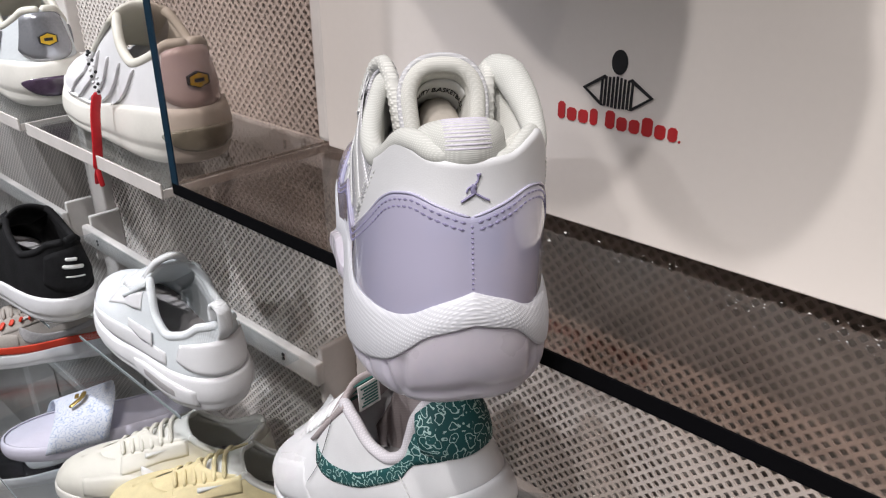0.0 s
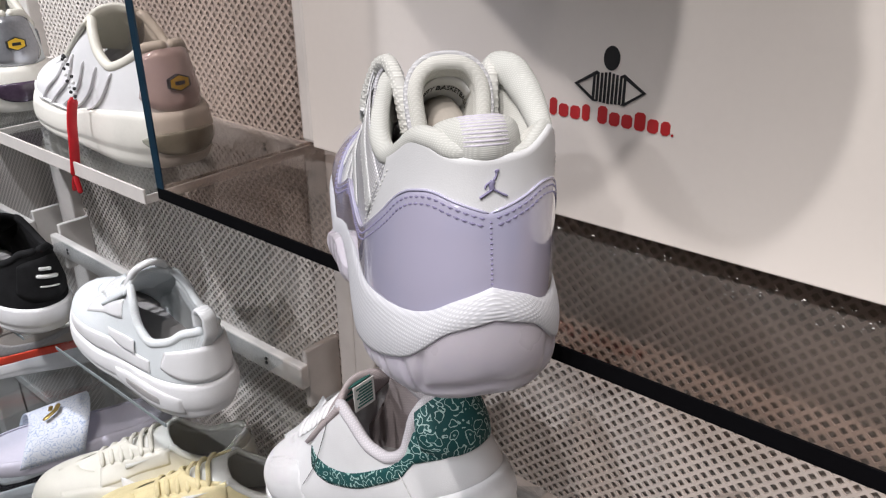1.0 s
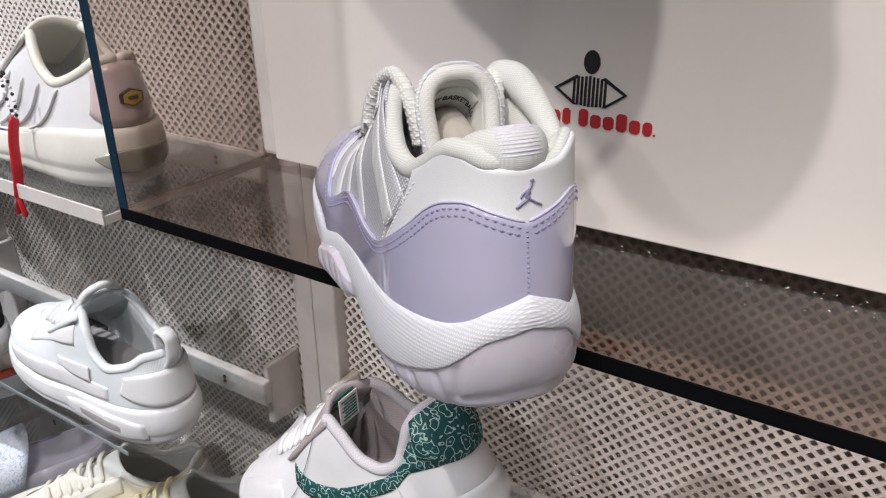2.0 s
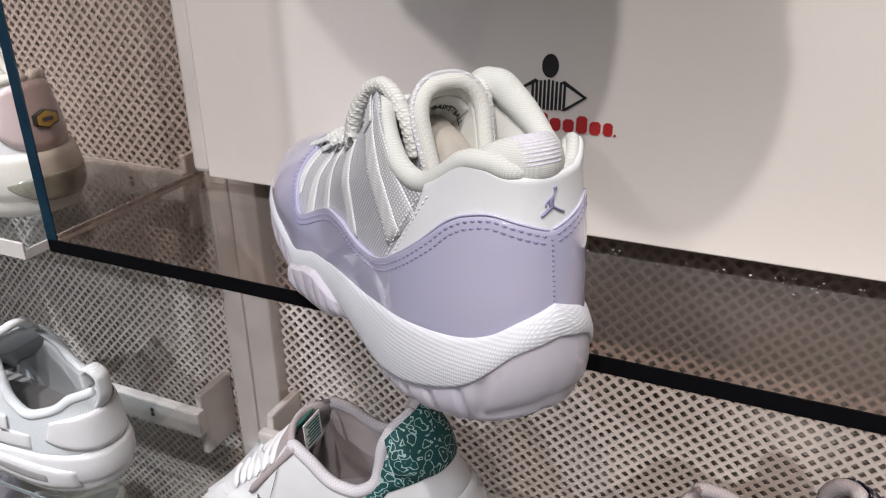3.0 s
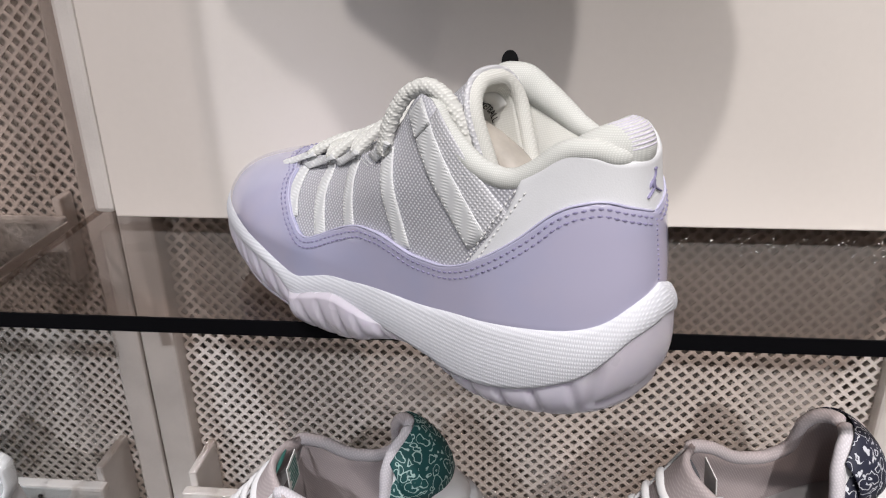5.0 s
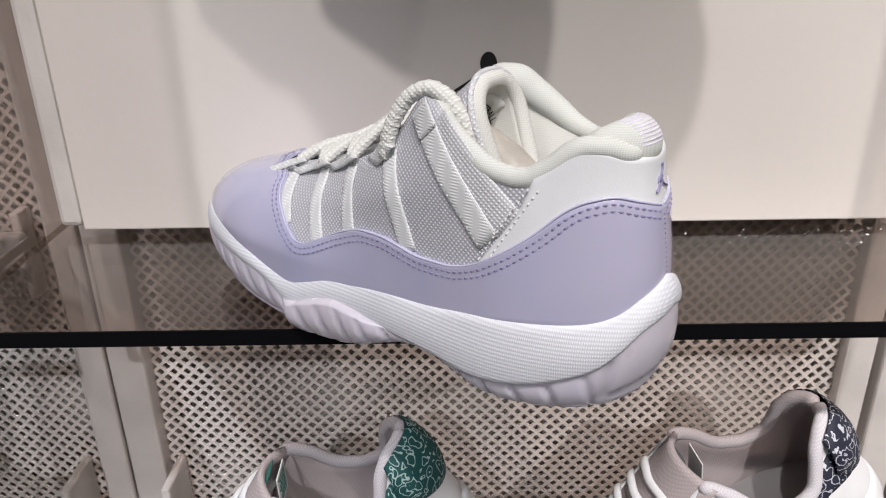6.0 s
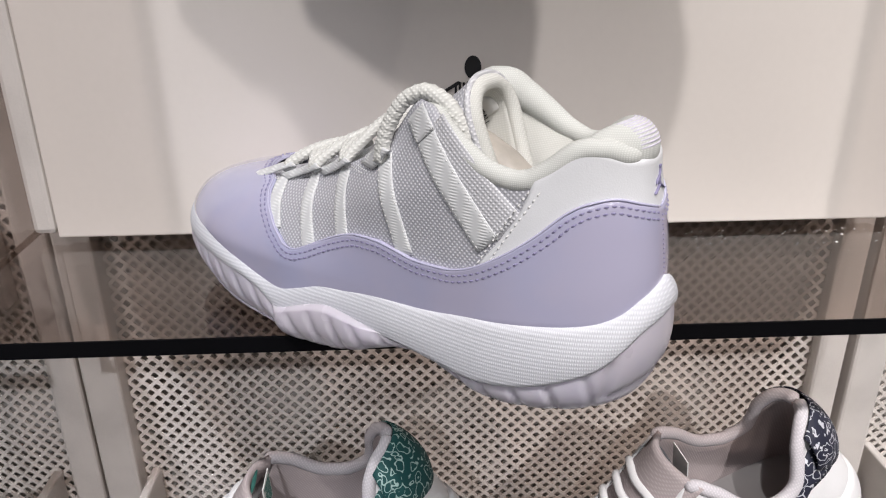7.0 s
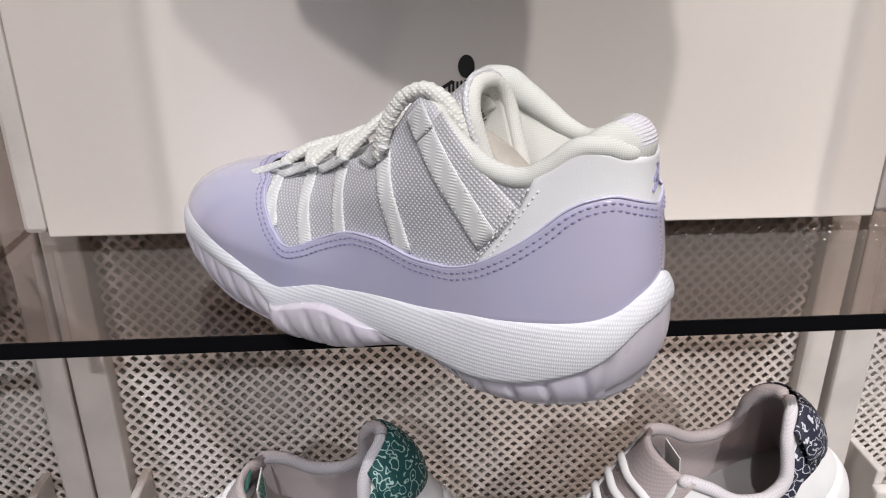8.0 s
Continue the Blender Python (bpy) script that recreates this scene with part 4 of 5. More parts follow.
M.update(
    leather_white=mat("smooth_white_leather", (0.78, 0.78, 0.79), 0.4, vary=0.03, scale=30, bump=0.2, bump_scale=1200),
    sole_white=mat("white_rubber_sole", (0.76, 0.76, 0.77), 0.45, vary=0.04, scale=25, bump=0.1, bump_scale=500),
    mesh_white=weave("white_shoe_mesh", (0.77, 0.80, 0.81), (0.62, 0.66, 0.68), 0.0013, 0.7, 0.3),
    mesh_grey=weave("grey_shoe_mesh", (0.46, 0.44, 0.44), (0.30, 0.29, 0.29), 0.0018, 0.7, 0.4),
    teal_print=print_cloth("teal_printed_cloth", (0.004, 0.066, 0.066), (0.40, 0.56, 0.53), 125),
    navy_print=print_cloth("navy_printed_cloth", (0.012, 0.014, 0.032), (0.55, 0.56, 0.60), 120),
    mauve_lining=weave("mauve_grey_lining", (0.46, 0.40, 0.40), (0.36, 0.31, 0.31), 0.0016, 0.85, 0.2),
    roll_cloth=weave("pale_lilac_collar_mesh", (0.66, 0.63, 0.66), (0.52, 0.50, 0.53), 0.0016, 0.85, 0.2),
    leopard=print_cloth("blue_spotted_cloth", (0.66, 0.69, 0.76), (0.34, 0.42, 0.60), 120),
    black_suede=mat("black_suede", (0.009, 0.009, 0.010), 0.85, vary=0.2, scale=50, bump=0.3, spec=0.25),
    cream=mat("cream_leather", (0.72, 0.70, 0.62), 0.5, vary=0.04, scale=30, bump=0.2, bump_scale=1100),
    yellow_cream=mat("pale_yellow_suede", (0.72, 0.62, 0.36), 0.75, vary=0.06, scale=40, bump=0.25),
    sail=mat("sail_white_rubber", (0.74, 0.72, 0.66), 0.45, vary=0.04, scale=30),
    grey_suede=mat("grey_beige_suede", (0.42, 0.38, 0.34), 0.8, vary=0.08, scale=40, bump=0.3),
    orange_red=mat("orange_red_trim", (0.72, 0.055, 0.02), 0.55, vary=0.06, scale=40),
    pink_clear=mat("pale_pink_film", (0.66, 0.54, 0.53), 0.25, vary=0.05, scale=30, coat=0.6),
    silver=mat("silver_film", (0.42, 0.43, 0.46), 0.22, metal=0.6, vary=0.15, scale=25),
    window_gel=mat("clear_gel_window", (0.40, 0.40, 0.33), 0.12, vary=0.15, scale=60, coat=0.8),
    purple_gel=mat("purple_gel_window", (0.09, 0.06, 0.10), 0.12, vary=0.2, scale=60, coat=0.8),
    gold=mat("gold_print", (0.45, 0.32, 0.10), 0.3, metal=0.8, vary=0.1, scale=60),
    yellow=mat("yellow_badge", (0.80, 0.50, 0.01), 0.4, vary=0.05),
    red_ribbon=mat("red_ribbon", (0.55, 0.012, 0.02), 0.5, vary=0.08, scale=60),
    lilac_foam=mat("pale_lilac_foam", (0.66, 0.64, 0.74), 0.6, vary=0.04, scale=30, bump=0.15),
    green=mat("pale_green_mesh", (0.30, 0.42, 0.28), 0.7, vary=0.08, scale=60),
    dark_green_print=mat("green_label_print", (0.03, 0.13, 0.11), 0.6, vary=0.05),
)

G_HEEL = [(0, 0.0), (0.03, -0.006), (0.07, -0.002), (0.10, 0.004), (0.15, 0.008)]
G_FRONT = [(0, 0.278), (0.02, 0.284), (0.035, 0.284), (0.05, 0.276), (0.06, 0.262), (0.068, 0.240), (0.076, 0.215), (0.086, 0.190), (0.098, 0.165), (0.11, 0.146), (0.125, 0.130), (0.15, 0.115)]
G_WIDTH = [(-0.01, 0.036), (0.03, 0.038), (0.07, 0.040), (0.12, 0.041), (0.18, 0.046), (0.21, 0.046), (0.25, 0.043), (0.29, 0.040)]


def shoe(label, at, upper, sole, lining, lace=None, sole_back=0.040, sole_front=0.028, heel_top=0.100, dip=0.082, peak=0.112, tongue=None, laces=6, lip=0.0045, group="display shoes", roll=None):
    """A low lace-up shoe: sole, upper, padded collar, lining, insole, tongue and laces."""
    ob = empty("shoe", label, "shoe", group)
    f = Last(G_HEEL, G_FRONT, G_WIDTH, 0.26, 0.42)
    top = f.edge([(0.10 - 0.08, sole_back), (0.10, (sole_back + sole_front) / 2 + 0.001), (0.16, sole_front), (0.22, sole_front), (0.262, sole_front + 0.004)], sole_back, sole_front + 0.006)
    low = f.edge([(0.02, 0.001), (0.19, 0.001), (0.23, 0.004), (0.262, 0.010)], 0.002, 0.012)
    col = f.edge([(0.012, heel_top - 0.001), (0.024, heel_top - 0.010), (0.038, dip + 0.003), (0.050, dip), (0.066, dip + 0.006), (0.085, peak - 0.010), (0.098, peak),
                  (0.108, peak - 0.004), (0.122, 0.100), (0.15, 0.090), (0.18, 0.080), (0.196, 0.074)], heel_top, 0.074)
    part("sole", ring(f, low, top, lambda s, b, w: lip * (0.55 + 0.45 * np.sin(np.pi * np.clip(b * 0.9 + 0.1, 0, 1))) - 0.003 * (1 - b) ** 3 - 0.0018 * np.exp(-((b - 0.30) / 0.05) ** 2), 0.005, 140, 16), sole, ob, "", True)
    part("sole_bottom", cap(f, lambda s: low(s) + 0.0012, 0.0), sole, ob, "", True)
    part("upper", ring(f, lambda s: top(s) - 0.003, col, lambda s, b, w: 0.0008 + 0 * s, 0.003, 150, 18), upper, ob, "", True)
    part("vamp", wrap(f, (0.60, 0.60), (1.40, 1.40), lambda s: 0.066 + 0 * s, lambda s: 0.104 + 0 * s, -0.0015, 0.002, 40, 12), upper, ob, "", True)
    part("insole", cap(f, sole_back * 0.9, -0.002), M["mesh_grey"], ob, "", True)
    for side in (1, -1):
        part("lining", wrap(f, (0.0, 0.0), (f.s_of(0.105, 0.1),) * 2, lambda s: 0.025 + 0 * s, lambda s: col(s) - 0.001, -0.0035, 0.002, 40, 8, side), lining, ob, "", True)
        ss = np.linspace(0.004, f.s_of(0.100, peak - 0.001), 26)
        part("collar", tube(f.at(ss * side, col(ss) - 0.0015, np.full(26, -0.0018)), 0.0046, 10, steps=2), roll or lining, ob, "", True)
    b, phi = np.linspace(0, 1, 14)[None], np.linspace(-1, 1, 17)[:, None]
    tm, th = 0.155 - 0.056 * b, 0.082 + (peak + 0.005 - 0.082) * b
    pts = np.stack([tm - 0.010 * b * phi ** 2, 0.029 * phi + 0 * b, th - 0.012 * phi ** 2 * (0.4 + 0.6 * b)], -1)
    part("tongue", solid(pts, -0.006), tongue or lining, ob, "", True)
    if lace:
        for i in range(laces):
            u = 0.186 - 0.013 * i
            w = float(np.interp(u, [0.11, 0.125, 0.15, 0.18, 0.2], [0.104, 0.0985, 0.089, 0.0795, 0.073]))
            s = f.s_of(u, w)
            pa, pb = (f.at(np.array(s * k), np.array(w), np.array(0.002)) for k in (1, -1))
            mid = (pa + pb) / 2 + (0.004, 0, 0.0085)
            part("lace", tube([pa, (pa + mid) / 2 + (0, 0, 0.0028), mid, (pb + mid) / 2 + (0, 0, 0.0028), pb], 0.0030, 8, steps=3, flat=0.55), lace, ob, "", True)
    ob.matrix_world = at
    return ob, f, col, top


def patch(ob, f, name, material, rows, off, side=1, label="", thick=0.0012, n=24, m=6):
    """A piece of sheet laid on a shoe's side. rows: (u, lower w, upper w)."""
    us = np.linspace(rows[0][0], rows[-1][0], n)
    lo, hi = curve([(r[0], r[1]) for r in rows])(us), curve([(r[0], r[2]) for r in rows])(us)
    s, w = np.zeros((n, m)), np.zeros((n, m))
    for i in range(n):
        for j in range(m):
            w[i, j] = lo[i] + (hi[i] - lo[i]) * j / (m - 1)
            s[i, j] = max(f.s_of(us[i], w[i, j]), 1e-4) * side
    return part(name, solid(f.at(s, w, np.full(s.shape, off - 0.0008)), thick, f.normal(s, w)), material, ob, label, True)


def heel_patch(ob, f, name, material, span, low, high, off, label="", n=40, m=8, thick=0.0014):
    """A piece that wraps the heel from side to side."""
    s = np.linspace(-span, span, n)[:, None] + 0 * np.linspace(0, 1, m)[None]
    s = np.where(np.abs(s) < 1e-4, 1e-4, s)
    k = 1 - (np.abs(s) / span) ** 3
    w = (low + 0.012 * (1 - k)) + ((high - 0.006 * (1 - k)) - (low + 0.012 * (1 - k))) * np.linspace(0, 1, m)[None]
    return part(name, solid(f.at(s, w, off(np.linspace(0, 1, m)[None] + 0 * s) if callable(off) else np.full(s.shape, off)), thick, f.normal(s, w)), material, ob, label, True)


def stroke(ob, f, name, material, pts, radius, off, side=1, label="", flat=0.4):
    e = np.array([f.at(np.array(max(f.s_of(u, w), 1e-3) * side), np.array(w), np.array(off)) for u, w in pts])
    return part(name, tube(e, radius, 8, steps=4, flat=flat), material, ob, label, True)


SWOOSH = [(0.045, 0.066, 0.076), (0.07, 0.056, 0.066), (0.10, 0.047, 0.058), (0.125, 0.042, 0.057), (0.145, 0.042, 0.062), (0.158, 0.050, 0.069), (0.163, 0.062, 0.070)]
BAND = [(0.006, 0.064, 0.094), (0.030, 0.066, 0.084), (0.045, 0.057, 0.068), (0.07, 0.052, 0.063), (0.10, 0.048, 0.060), (0.125, 0.050, 0.064), (0.142, 0.056, 0.072), (0.150, 0.064, 0.078)]


def court_shoe(label, at, cloth, name):
    """A white court shoe with a printed heel and side band."""
    ob, f, col, top = shoe(label, at, M["leather_white"], M["sole_white"], M["mauve_lining"], M["leather_white"], heel_top=0.106, dip=0.072, peak=0.113, roll=M["roll_cloth"])
    heel_patch(ob, f, "heel_counter", cloth, 0.21, 0.062, 0.1060, lambda b: 0.0034 + 0.0050 * np.sin(np.pi * np.clip(b * 0.9, 0, 1)), name + " printed heel counter")
    for side in (1, -1):
        patch(ob, f, "side_band", cloth, BAND, 0.0030, side, name + " printed side band")
        patch(ob, f, "toe_cap", M["leather_white"], [(0.17, 0.026, 0.066), (0.20, 0.028, 0.066), (0.235, 0.030, 0.062)], 0.0022, side)
        stroke(ob, f, "stitching", M["label_dark"], [(0.112, 0.100), (0.128, 0.082), (0.146, 0.064), (0.165, 0.050)], 0.0005, 0.0022, side, "dark seam line")
        stroke(ob, f, "stitching", M["white_thread"], [(0.040, 0.035), (0.042, 0.050), (0.045, 0.062)], 0.0005, 0.0020, side)
    for k, (z, wd) in enumerate(((0.088, 0.012), (0.083, 0.016), (0.078, 0.010))):
        e = [f.at(np.array(s or 1e-4), np.array(z + 0.004 * s / 0.06), np.array(0.0048)) for s in np.linspace(-wd * 3.2, wd * 3.2, 6)]
        part("heel_mark", tube(e, 0.0011, 6, steps=2), M["label_white"], ob, "white plain heel mark", True)
    # printed size label inside the tongue and a plain bar mark on it
    bm = box(-0.0004, 0.0004, -0.011, 0.011, -0.011, 0.011, 0.0002)
    lab = part("size_label", bm, M["label_white"], ob, "white size label")
    lab.matrix_basis = pose(0.0945, 0.004, 0.1075, 0, -24, 0)
    for k in range(7):
        bar = part("print_bar", box(-0.0007, -0.0004, -0.0085, 0.0085 - 0.0015 * (k % 3), -0.0085 + 0.0026 * k, -0.0072 + 0.0026 * k), M["dark_green_print"], lab)
    for k in range(3):
        part("tongue_mark", tube([(0.100 + 0.010 * k, -0.012 + 0.003 * k, 0.1165 - 0.0065 * k), (0.100 + 0.010 * k, 0.012 - 0.002 * k, 0.1165 - 0.0065 * k)], 0.0014, 6, steps=2), M["label_dark"] if cloth == M["navy_print"] else M["dark_green_print"], ob, "dark plain tongue mark")
    return ob


court_shoe("white leather court shoe with teal paisley heel and band", TEAL_AT, M["teal_print"], "teal")
court_shoe("white leather court shoe with navy paisley heel and band", NAVY_AT, M["navy_print"], "navy")

# all-white runner on the rail of the next bay
ob, f, col, top = shoe("all-white leather and mesh running shoe with heel pull loop", pose(-0.603, 0.330, 1.020, 0, 0, 178), M["mesh_white"], M["sole_white"], M["mesh_white"],
                       M["webbing"], sole_back=0.044, sole_front=0.030, heel_top=0.098, dip=0.080, peak=0.122, lip=0.006)
heel_patch(ob, f, "heel_counter", M["leather_white"], 0.24, 0.046, 0.082, 0.0034, "smooth white heel counter")
for side in (1, -1):
    patch(ob, f, "side_overlay", M["leather_white"], [(0.05, 0.046, 0.060), (0.09, 0.040, 0.058), (0.14, 0.034, 0.055), (0.19, 0.032, 0.05), (0.24, 0.034, 0.048)], 0.0030, side)
    patch(ob, f, "swoosh_shape", M["leather_white"], [(0.075, 0.058, 0.074), (0.10, 0.056, 0.072), (0.13, 0.060, 0.068)], 0.0045, side)
    patch(ob, f, "eyestay", M["leather_white"], [(0.10, 0.088, 0.108), (0.13, 0.080, 0.094), (0.17, 0.068, 0.082), (0.19, 0.062, 0.074)], 0.0032, side)
    patch(ob, f, "sole_window", M["sole_white"], [(0.012, 0.012, 0.030), (0.04, 0.010, 0.034), (0.09, 0.010, 0.032), (0.12, 0.014, 0.026)], 0.0080, side, "raised white sole window", 0.003)
    # the slot's shade is a grey patch laid on the sole, not a recess
    patch(ob, f, "slot_shade", M["mesh_grey"], [(0.035, 0.018, 0.026), (0.06, 0.017, 0.027), (0.095, 0.018, 0.025)], 0.0084, side, "grey patch for the shade in a sole slot", 0.001)
pull = tube([(0.004, -0.006, 0.078), (-0.008, -0.006, 0.100), (-0.008, -0.006, 0.114), (0.002, -0.006, 0.120), (0.010, -0.006, 0.113), (0.010, -0.006, 0.098)], 0.0030, 8, steps=5)
for v in pull.verts:
    v.co.y = -0.0002 + (v.co.y + 0.006) * 2.6
part("pull_loop", pull, M["webbing"], ob, "white webbing heel pull loop", True)
knot = tube([(0.107, -0.022, 0.116), (0.099, -0.013, 0.134), (0.094, 0.0, 0.140), (0.099, 0.012, 0.135), (0.106, 0.022, 0.118)], 0.0064, 10, steps=5, flat=0.6)
part("lace_knot", knot, M["webbing"], ob, "flat white lace bow", True)


def bubble_shoe(label, at, upper, rib, window, counter):
    """A runner with wavy side ribs, a heel badge and gel windows in its sole."""
    ob, f, col, top = shoe(label, at, upper, M["sail"], M["cream"], M["webbing"], sole_back=0.052, sole_front=0.032, heel_top=0.108, dip=0.088, peak=0.123, lip=0.008, group="bubble runners")
    heel_patch(ob, f, "heel_counter", counter, 0.17, 0.052, 0.104, 0.0030, "glossy heel counter")
    heel_patch(ob, f, "gel_window", window, 0.16, 0.016, 0.036, 0.0086, "gel window in heel sole")
    for side in (1, -1):
        for k in range(5):
            u = 0.045 + 0.026 * k
            stroke(ob, f, "rib", rib, [(u + 0.052, 0.042 - 0.002 * k), (u + 0.030, 0.050), (u + 0.012, 0.064), (u, 0.082 + 0.002 * k)], 0.0022, 0.0018, side, "raised white plastic rib")
        patch(ob, f, "gel_window", window, [(0.165, 0.010, 0.020), (0.19, 0.008, 0.022), (0.215, 0.011, 0.020)], 0.0062, side, "gel window in front sole")
        stroke(ob, f, "mudguard_line", rib, [(0.05, 0.048), (0.10, 0.040), (0.15, 0.036), (0.20, 0.038), (0.25, 0.044)], 0.0022, 0.0020, side)
    a = np.linspace(0, 2 * math.pi, 6, endpoint=False)
    for r, mt, dx in ((0.0105, M["ink"], -0.0070), (0.0088, M["yellow"], -0.0074), (0.0, M["ink"], -0.0078)):
        bm = bmesh.new()
        pts = [(0.9 * r * math.sin(k) * 1.2, 0.62 * r * math.cos(k) * 1.15) for k in a] if r else [(-0.0045, -0.0016), (0.0045, -0.0016), (0.0045, 0.0016), (-0.0045, 0.0016)]
        fc = bm.faces.new([bm.verts.new((0.0 + dx, y, 0.076 + z)) for y, z in pts])
        ext = bmesh.ops.extrude_face_region(bm, geom=[fc])
        for v in ext["geom"]:
            if isinstance(v, bmesh.types.BMVert):
                v.co.x += 0.004
        bmesh.ops.recalc_face_normals(bm, faces=bm.faces[:])
        part("badge", bm, mt, ob, "yellow and black heel badge")
    return ob


bubble_shoe("white ribbed runner with pink heel and yellow badge", pose(-0.618, 0.347, 1.276, 0, 0, 176), M["leather_white"], M["sole_white"], M["window_gel"], M["pink_clear"])
bubble_shoe("silver and white ribbed runner with yellow heel badge", pose(-0.925, 0.345, 1.276, 0, 0, 172), M["mesh_white"], M["silver"], M["purple_gel"], M["silver"])
bubble_shoe("pale green and white ribbed runner on white tray", pose(-1.265, 0.345, 1.276, 0, 0, 174), M["green"], M["leather_white"], M["window_gel"], M["green"])

# ball chain with a red ribbon hung on the white runner
chain = empty("key_chain", "black ball chain with red forked ribbon", "key chain")
for k in range(22):
    t = k / 21 * 2 * math.pi
    bm = bmesh.new()
    bmesh.ops.create_icosphere(bm, subdivisions=1, radius=0.0017)
    bmesh.ops.translate(bm, verts=bm.verts[:], vec=(-0.709 + 0.0055 * math.sin(t), 0.298 - 0.001 * math.cos(t), 1.352 + 0.019 * math.cos(t)))
    part("bead", bm, M["ink"] if k % 2 else M["leather_white"], chain, "", True)
bm = tube([(-0.709, 0.298, 1.334), (-0.7095, 0.293, 1.315), (-0.708, 0.289, 1.290), (-0.7105, 0.286, 1.262)], 0.0048, 8, steps=5, flat=0.25)
part("ribbon", bm, M["red_ribbon"], chain, "red woven ribbon", True)
for sgn in (-1, 1):
    part("ribbon_tail", tube([(-0.7105, 0.286, 1.264), (-0.7105 + 0.003 * sgn, 0.285, 1.256), (-0.7105 + 0.0055 * sgn, 0.285, 1.247)], 0.0026, 8, steps=4, flat=0.3), M["red_ribbon"], chain, "", True)

# black runner, cream and yellow court shoes, grey and red shoe, slide
ob, f, col, top = shoe("black suede runner with white sole and white heel mark", pose(-0.893, 0.305, 1.020, 0, 0, 184), M["black_suede"], M["sole_white"], M["black_suede"], M["black_suede"], sole_back=0.038, heel_top=0.106, dip=0.088, peak=0.118)
heel_patch(ob, f, "heel_counter", M["black_suede"], 0.17, 0.045, 0.096, 0.0034)
for z, sp, th in ((0.083, 0.035, 0.0022), (0.074, 0.060, 0.0026), (0.062, 0.05, 0.0011)):
    e = [f.at(np.array(s or 1e-4), np.array(z + 0.05 * s), np.array(0.0052)) for s in np.linspace(-sp, sp, 7) + 1e-4]
    part("heel_mark", tube(e, th, 6, steps=2), M["label_white"], ob, "white plain heel mark", True)


def simple_court(label, at, upper, sole, swoosh, extra):
    ob, f, col, top = shoe(label, at, upper, sole, M["lining"], upper, heel_top=0.096, dip=0.078, peak=0.106)
    for side in (1, -1):
        patch(ob, f, "swoosh_shape", swoosh, SWOOSH, 0.0032, side)
        patch(ob, f, "toe_overlay", upper, [(0.165, 0.028, 0.060), (0.20, 0.030, 0.062), (0.24, 0.034, 0.056)], 0.0024, side)
        patch(ob, f, "eyestay", upper, [(0.10, 0.082, 0.104), (0.13, 0.076, 0.096), (0.17, 0.064, 0.084), (0.19, 0.060, 0.076)], 0.0024, side)
    heel_patch(ob, f, "heel_counter", extra, 0.20, 0.045, 0.082, 0.0030)
    return ob


simple_court("cream leather court shoe with thick white sole", pose(-0.765, 0.465, 0.7455, 0, 0, 233), M["cream"], M["sail"], M["leather_white"], M["cream"])
simple_court("pale yellow suede court shoe with cream laces", pose(-0.645, 0.470, 0.7455, 0, 0, 228), M["yellow_cream"], M["sail"], M["cream"], M["yellow_cream"])
ob = simple_court("grey suede shoe with orange red side stripes", pose(-1.165, 0.475, 0.800, 0, 0, 238), M["grey_suede"], M["leather_white"], M["mesh_grey"], M["grey_suede"])
f = Last(G_HEEL, G_FRONT, G_WIDTH, 0.26, 0.42)
for side in (1, -1):
    patch(ob, f, "red_stripe", M["orange_red"], [(0.01, 0.038, 0.052), (0.08, 0.034, 0.048), (0.15, 0.028, 0.042), (0.24, 0.034, 0.044)], 0.0040, side, "orange red stripe above sole")
    for k in range(5):
        stroke(ob, f, "red_lace_loop", M["orange_red"], [(0.125 + 0.015 * k, 0.094 - 0.005 * k), (0.130 + 0.015 * k, 0.086 - 0.005 * k)], 0.0040, 0.004, side)
simple_court("black leather shoe with white mark", pose(-1.30, 0.46, 0.470, 0, 0, 235), M["black_suede"], M["sole_white"], M["leather_white"], M["black_suede"])
simple_court("black runner on the lower shelf", pose(-1.215, 0.305, 1.020, 0, 0, 184), M["black_suede"], M["sole_white"], M["leather_white"], M["black_suede"])
simple_court("white and grey runner on clear shelf", pose(-1.50, 0.32, 1.020, 0, 0, 184), M["mesh_grey"], M["sole_white"], M["leather_white"], M["mesh_grey"])
stand(-1.45, -1.15, 0.20, 0.470, 0.469)
stand(-1.36, -1.08, 0.20, 0.455, 0.7995)

slide = empty("slide_sandal", "pale lilac slide sandal with blue spotted strap", "sandal")
f = Last([(0, 0), (0.05, 0)], [(0, 0.27), (0.05, 0.27)], [(-0.01, 0.038), (0.08, 0.038), (0.18, 0.048), (0.22, 0.047), (0.29, 0.04)], 0, 0)
lowc, topc = curve([(0, 0.0), (1, 0.002)]), curve([(0, 0.036), (0.5, 0.028), (1, 0.026)])
part("footbed", ring(f, lowc, topc, lambda s, b, w: 0.003 * np.sin(np.pi * b), 0.004, 100, 10), M["lilac_foam"], slide, "", True)
part("footbed_top", cap(f, lambda s: topc(s) - 0.003, -0.001), M["lilac_foam"], slide, "", True)
part("sole_bottom", cap(f, lambda s: lowc(s) + 0.001, -0.001), M["lilac_foam"], slide, "", True)
b, a = np.linspace(0, 1, 10)[None], np.linspace(-1, 1, 25)[:, None] * 1.62
uu = 0.125 + 0.085 * b - 0.02 * np.cos(a)
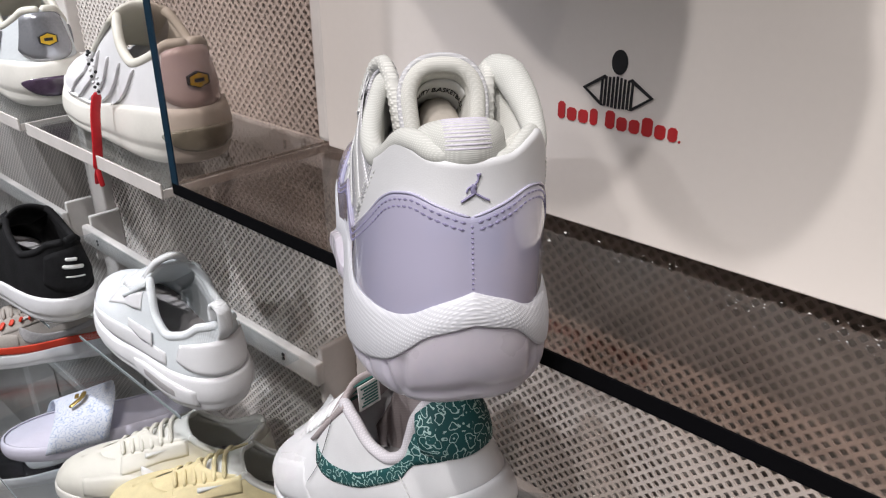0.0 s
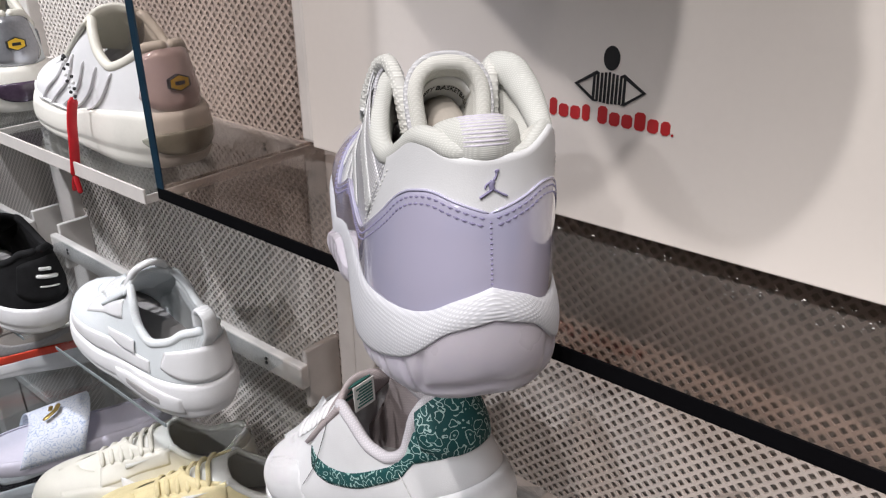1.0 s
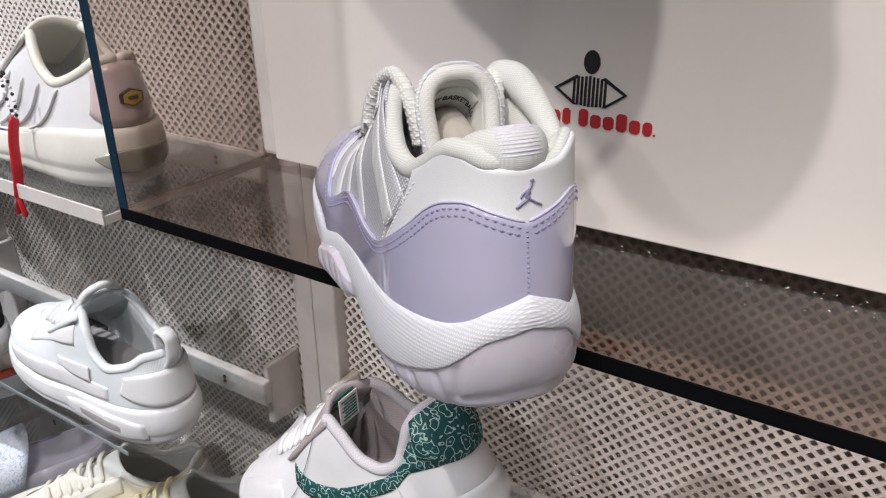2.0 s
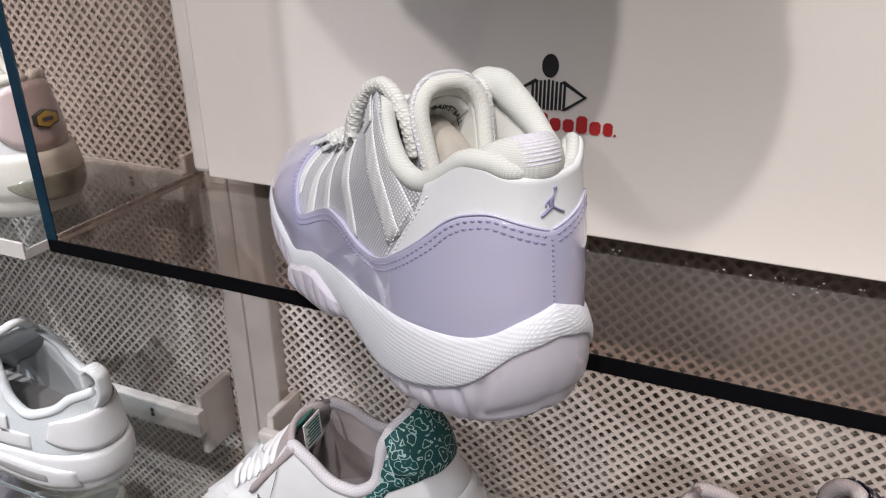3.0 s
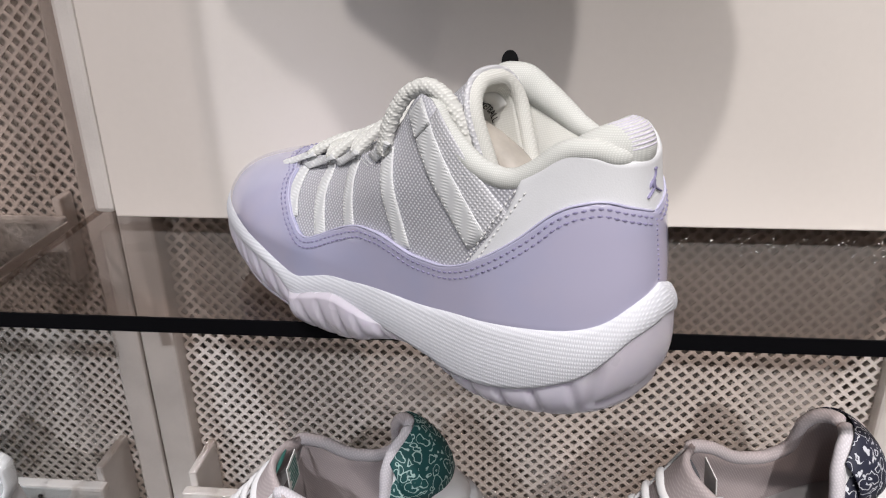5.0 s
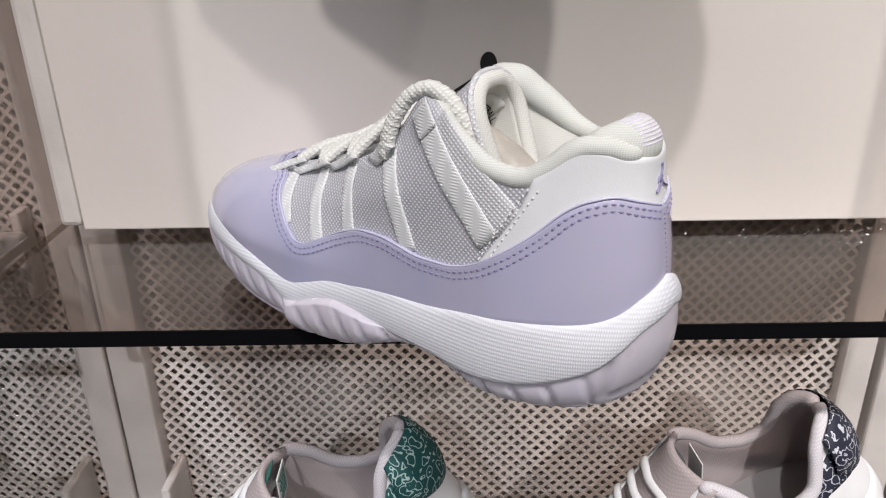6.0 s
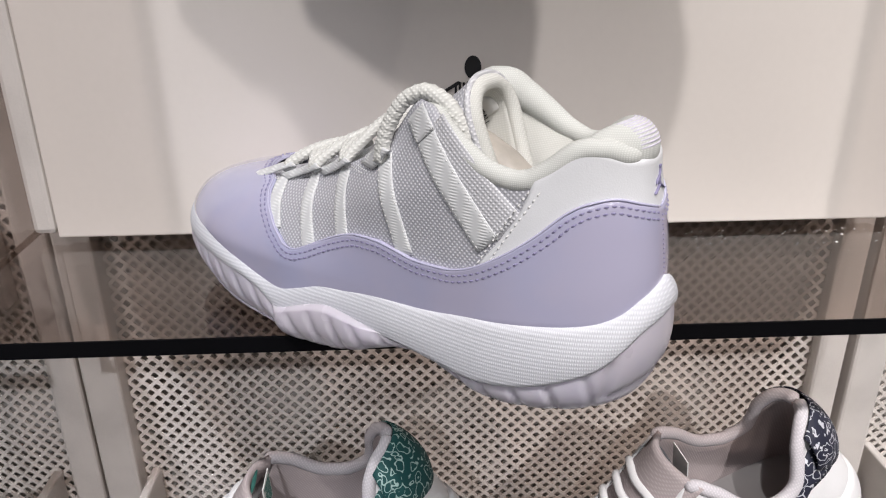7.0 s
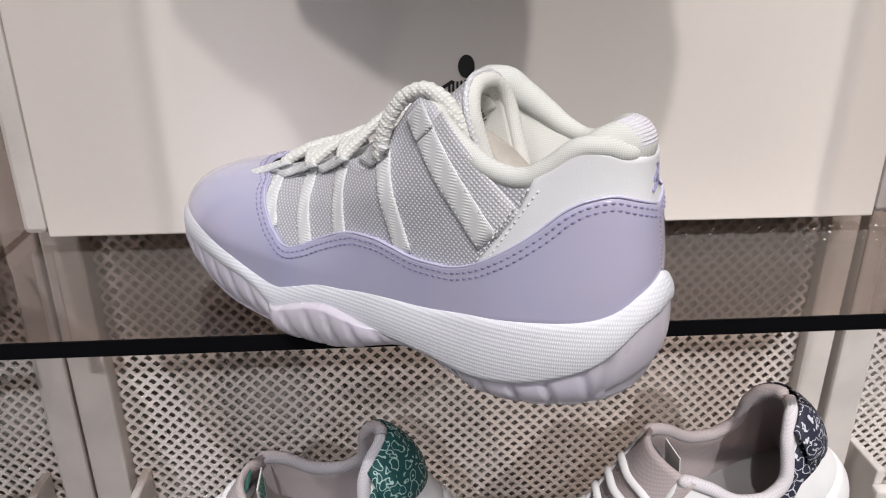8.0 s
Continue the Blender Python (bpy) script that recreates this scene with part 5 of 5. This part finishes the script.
pts = np.stack([uu + 0 * a, -0.004 + 0.051 * np.sin(a) + 0 * b, 0.020 + (0.052 - 0.016 * b) * np.clip(np.cos(a), 0, 1) ** 0.7 + 0 * b], -1)
strap_ob = part("strap", solid(pts, 0.004), M["leopard"], slide, "blue and white spotted padded strap", True)
part("gold_mark", tube([(0.170, 0.016, 0.0690), (0.152, 0.004, 0.0745), (0.148, -0.010, 0.0745)], 0.0040, 8, steps=4, flat=0.3), M["gold"], strap_ob, "gold plain mark", True)
part("gold_mark", tube([(0.160, 0.002, 0.0730), (0.158, -0.012, 0.0720)], 0.0030, 8, steps=4, flat=0.3), M["gold"], strap_ob, "gold plain mark", True)
slide.matrix_world = pose(-0.985, 0.470, 0.7455, 0, 0, 247)

# dust and chips on the glass shelf
rng = random.Random(7)
bm = bmesh.new()
for k in range(220):
    x = rng.uniform(-0.35, 0.07)
    y = min(max(PANEL_Y - 0.004 - abs(rng.gauss(0, 0.022)), EDGE_Y + 0.01), PANEL_Y)
    r = rng.uniform(0.0003, 0.0008) * (2.2 if k % 17 == 0 else 1)
    n = rng.randint(4, 6)
    turn = rng.uniform(0, 6)
    vs = [bm.verts.new((x + r * rng.uniform(0.5, 1.3) * math.cos(turn + 6.283 * i / n), y + r * rng.uniform(0.4, 1.0) * math.sin(turn + 6.283 * i / n), SHELF_Z + 0.0003)) for i in range(n)]
    topv = bm.verts.new((x, y, SHELF_Z + 0.0003 + r * 0.6))
    for i in range(n):
        bm.faces.new((vs[i], vs[(i + 1) % n], topv))
tagged(link("dust", bm, M["label_white"]), "white dust and flakes on the glass shelf", "dust", "", "stuff")

# ---- the row above, out of the camera's sight, that shades the board ----
UP = 0.374
ledge = empty("upper_shelf", "clear acrylic shelf above the glass case", "shelf")
part("acrylic_sheet", box(-0.50, 0.04, EDGE_Y + 0.0, PANEL_Y - 0.002, SHELF_Z + UP - 0.006, SHELF_Z + UP - 0.0005, 0.001), M["acrylic"], ledge)
copy_thing(hero, pose(-0.139, 0.185, SHELF_Z + UP - 0.0036, 0, 0, 146.7))
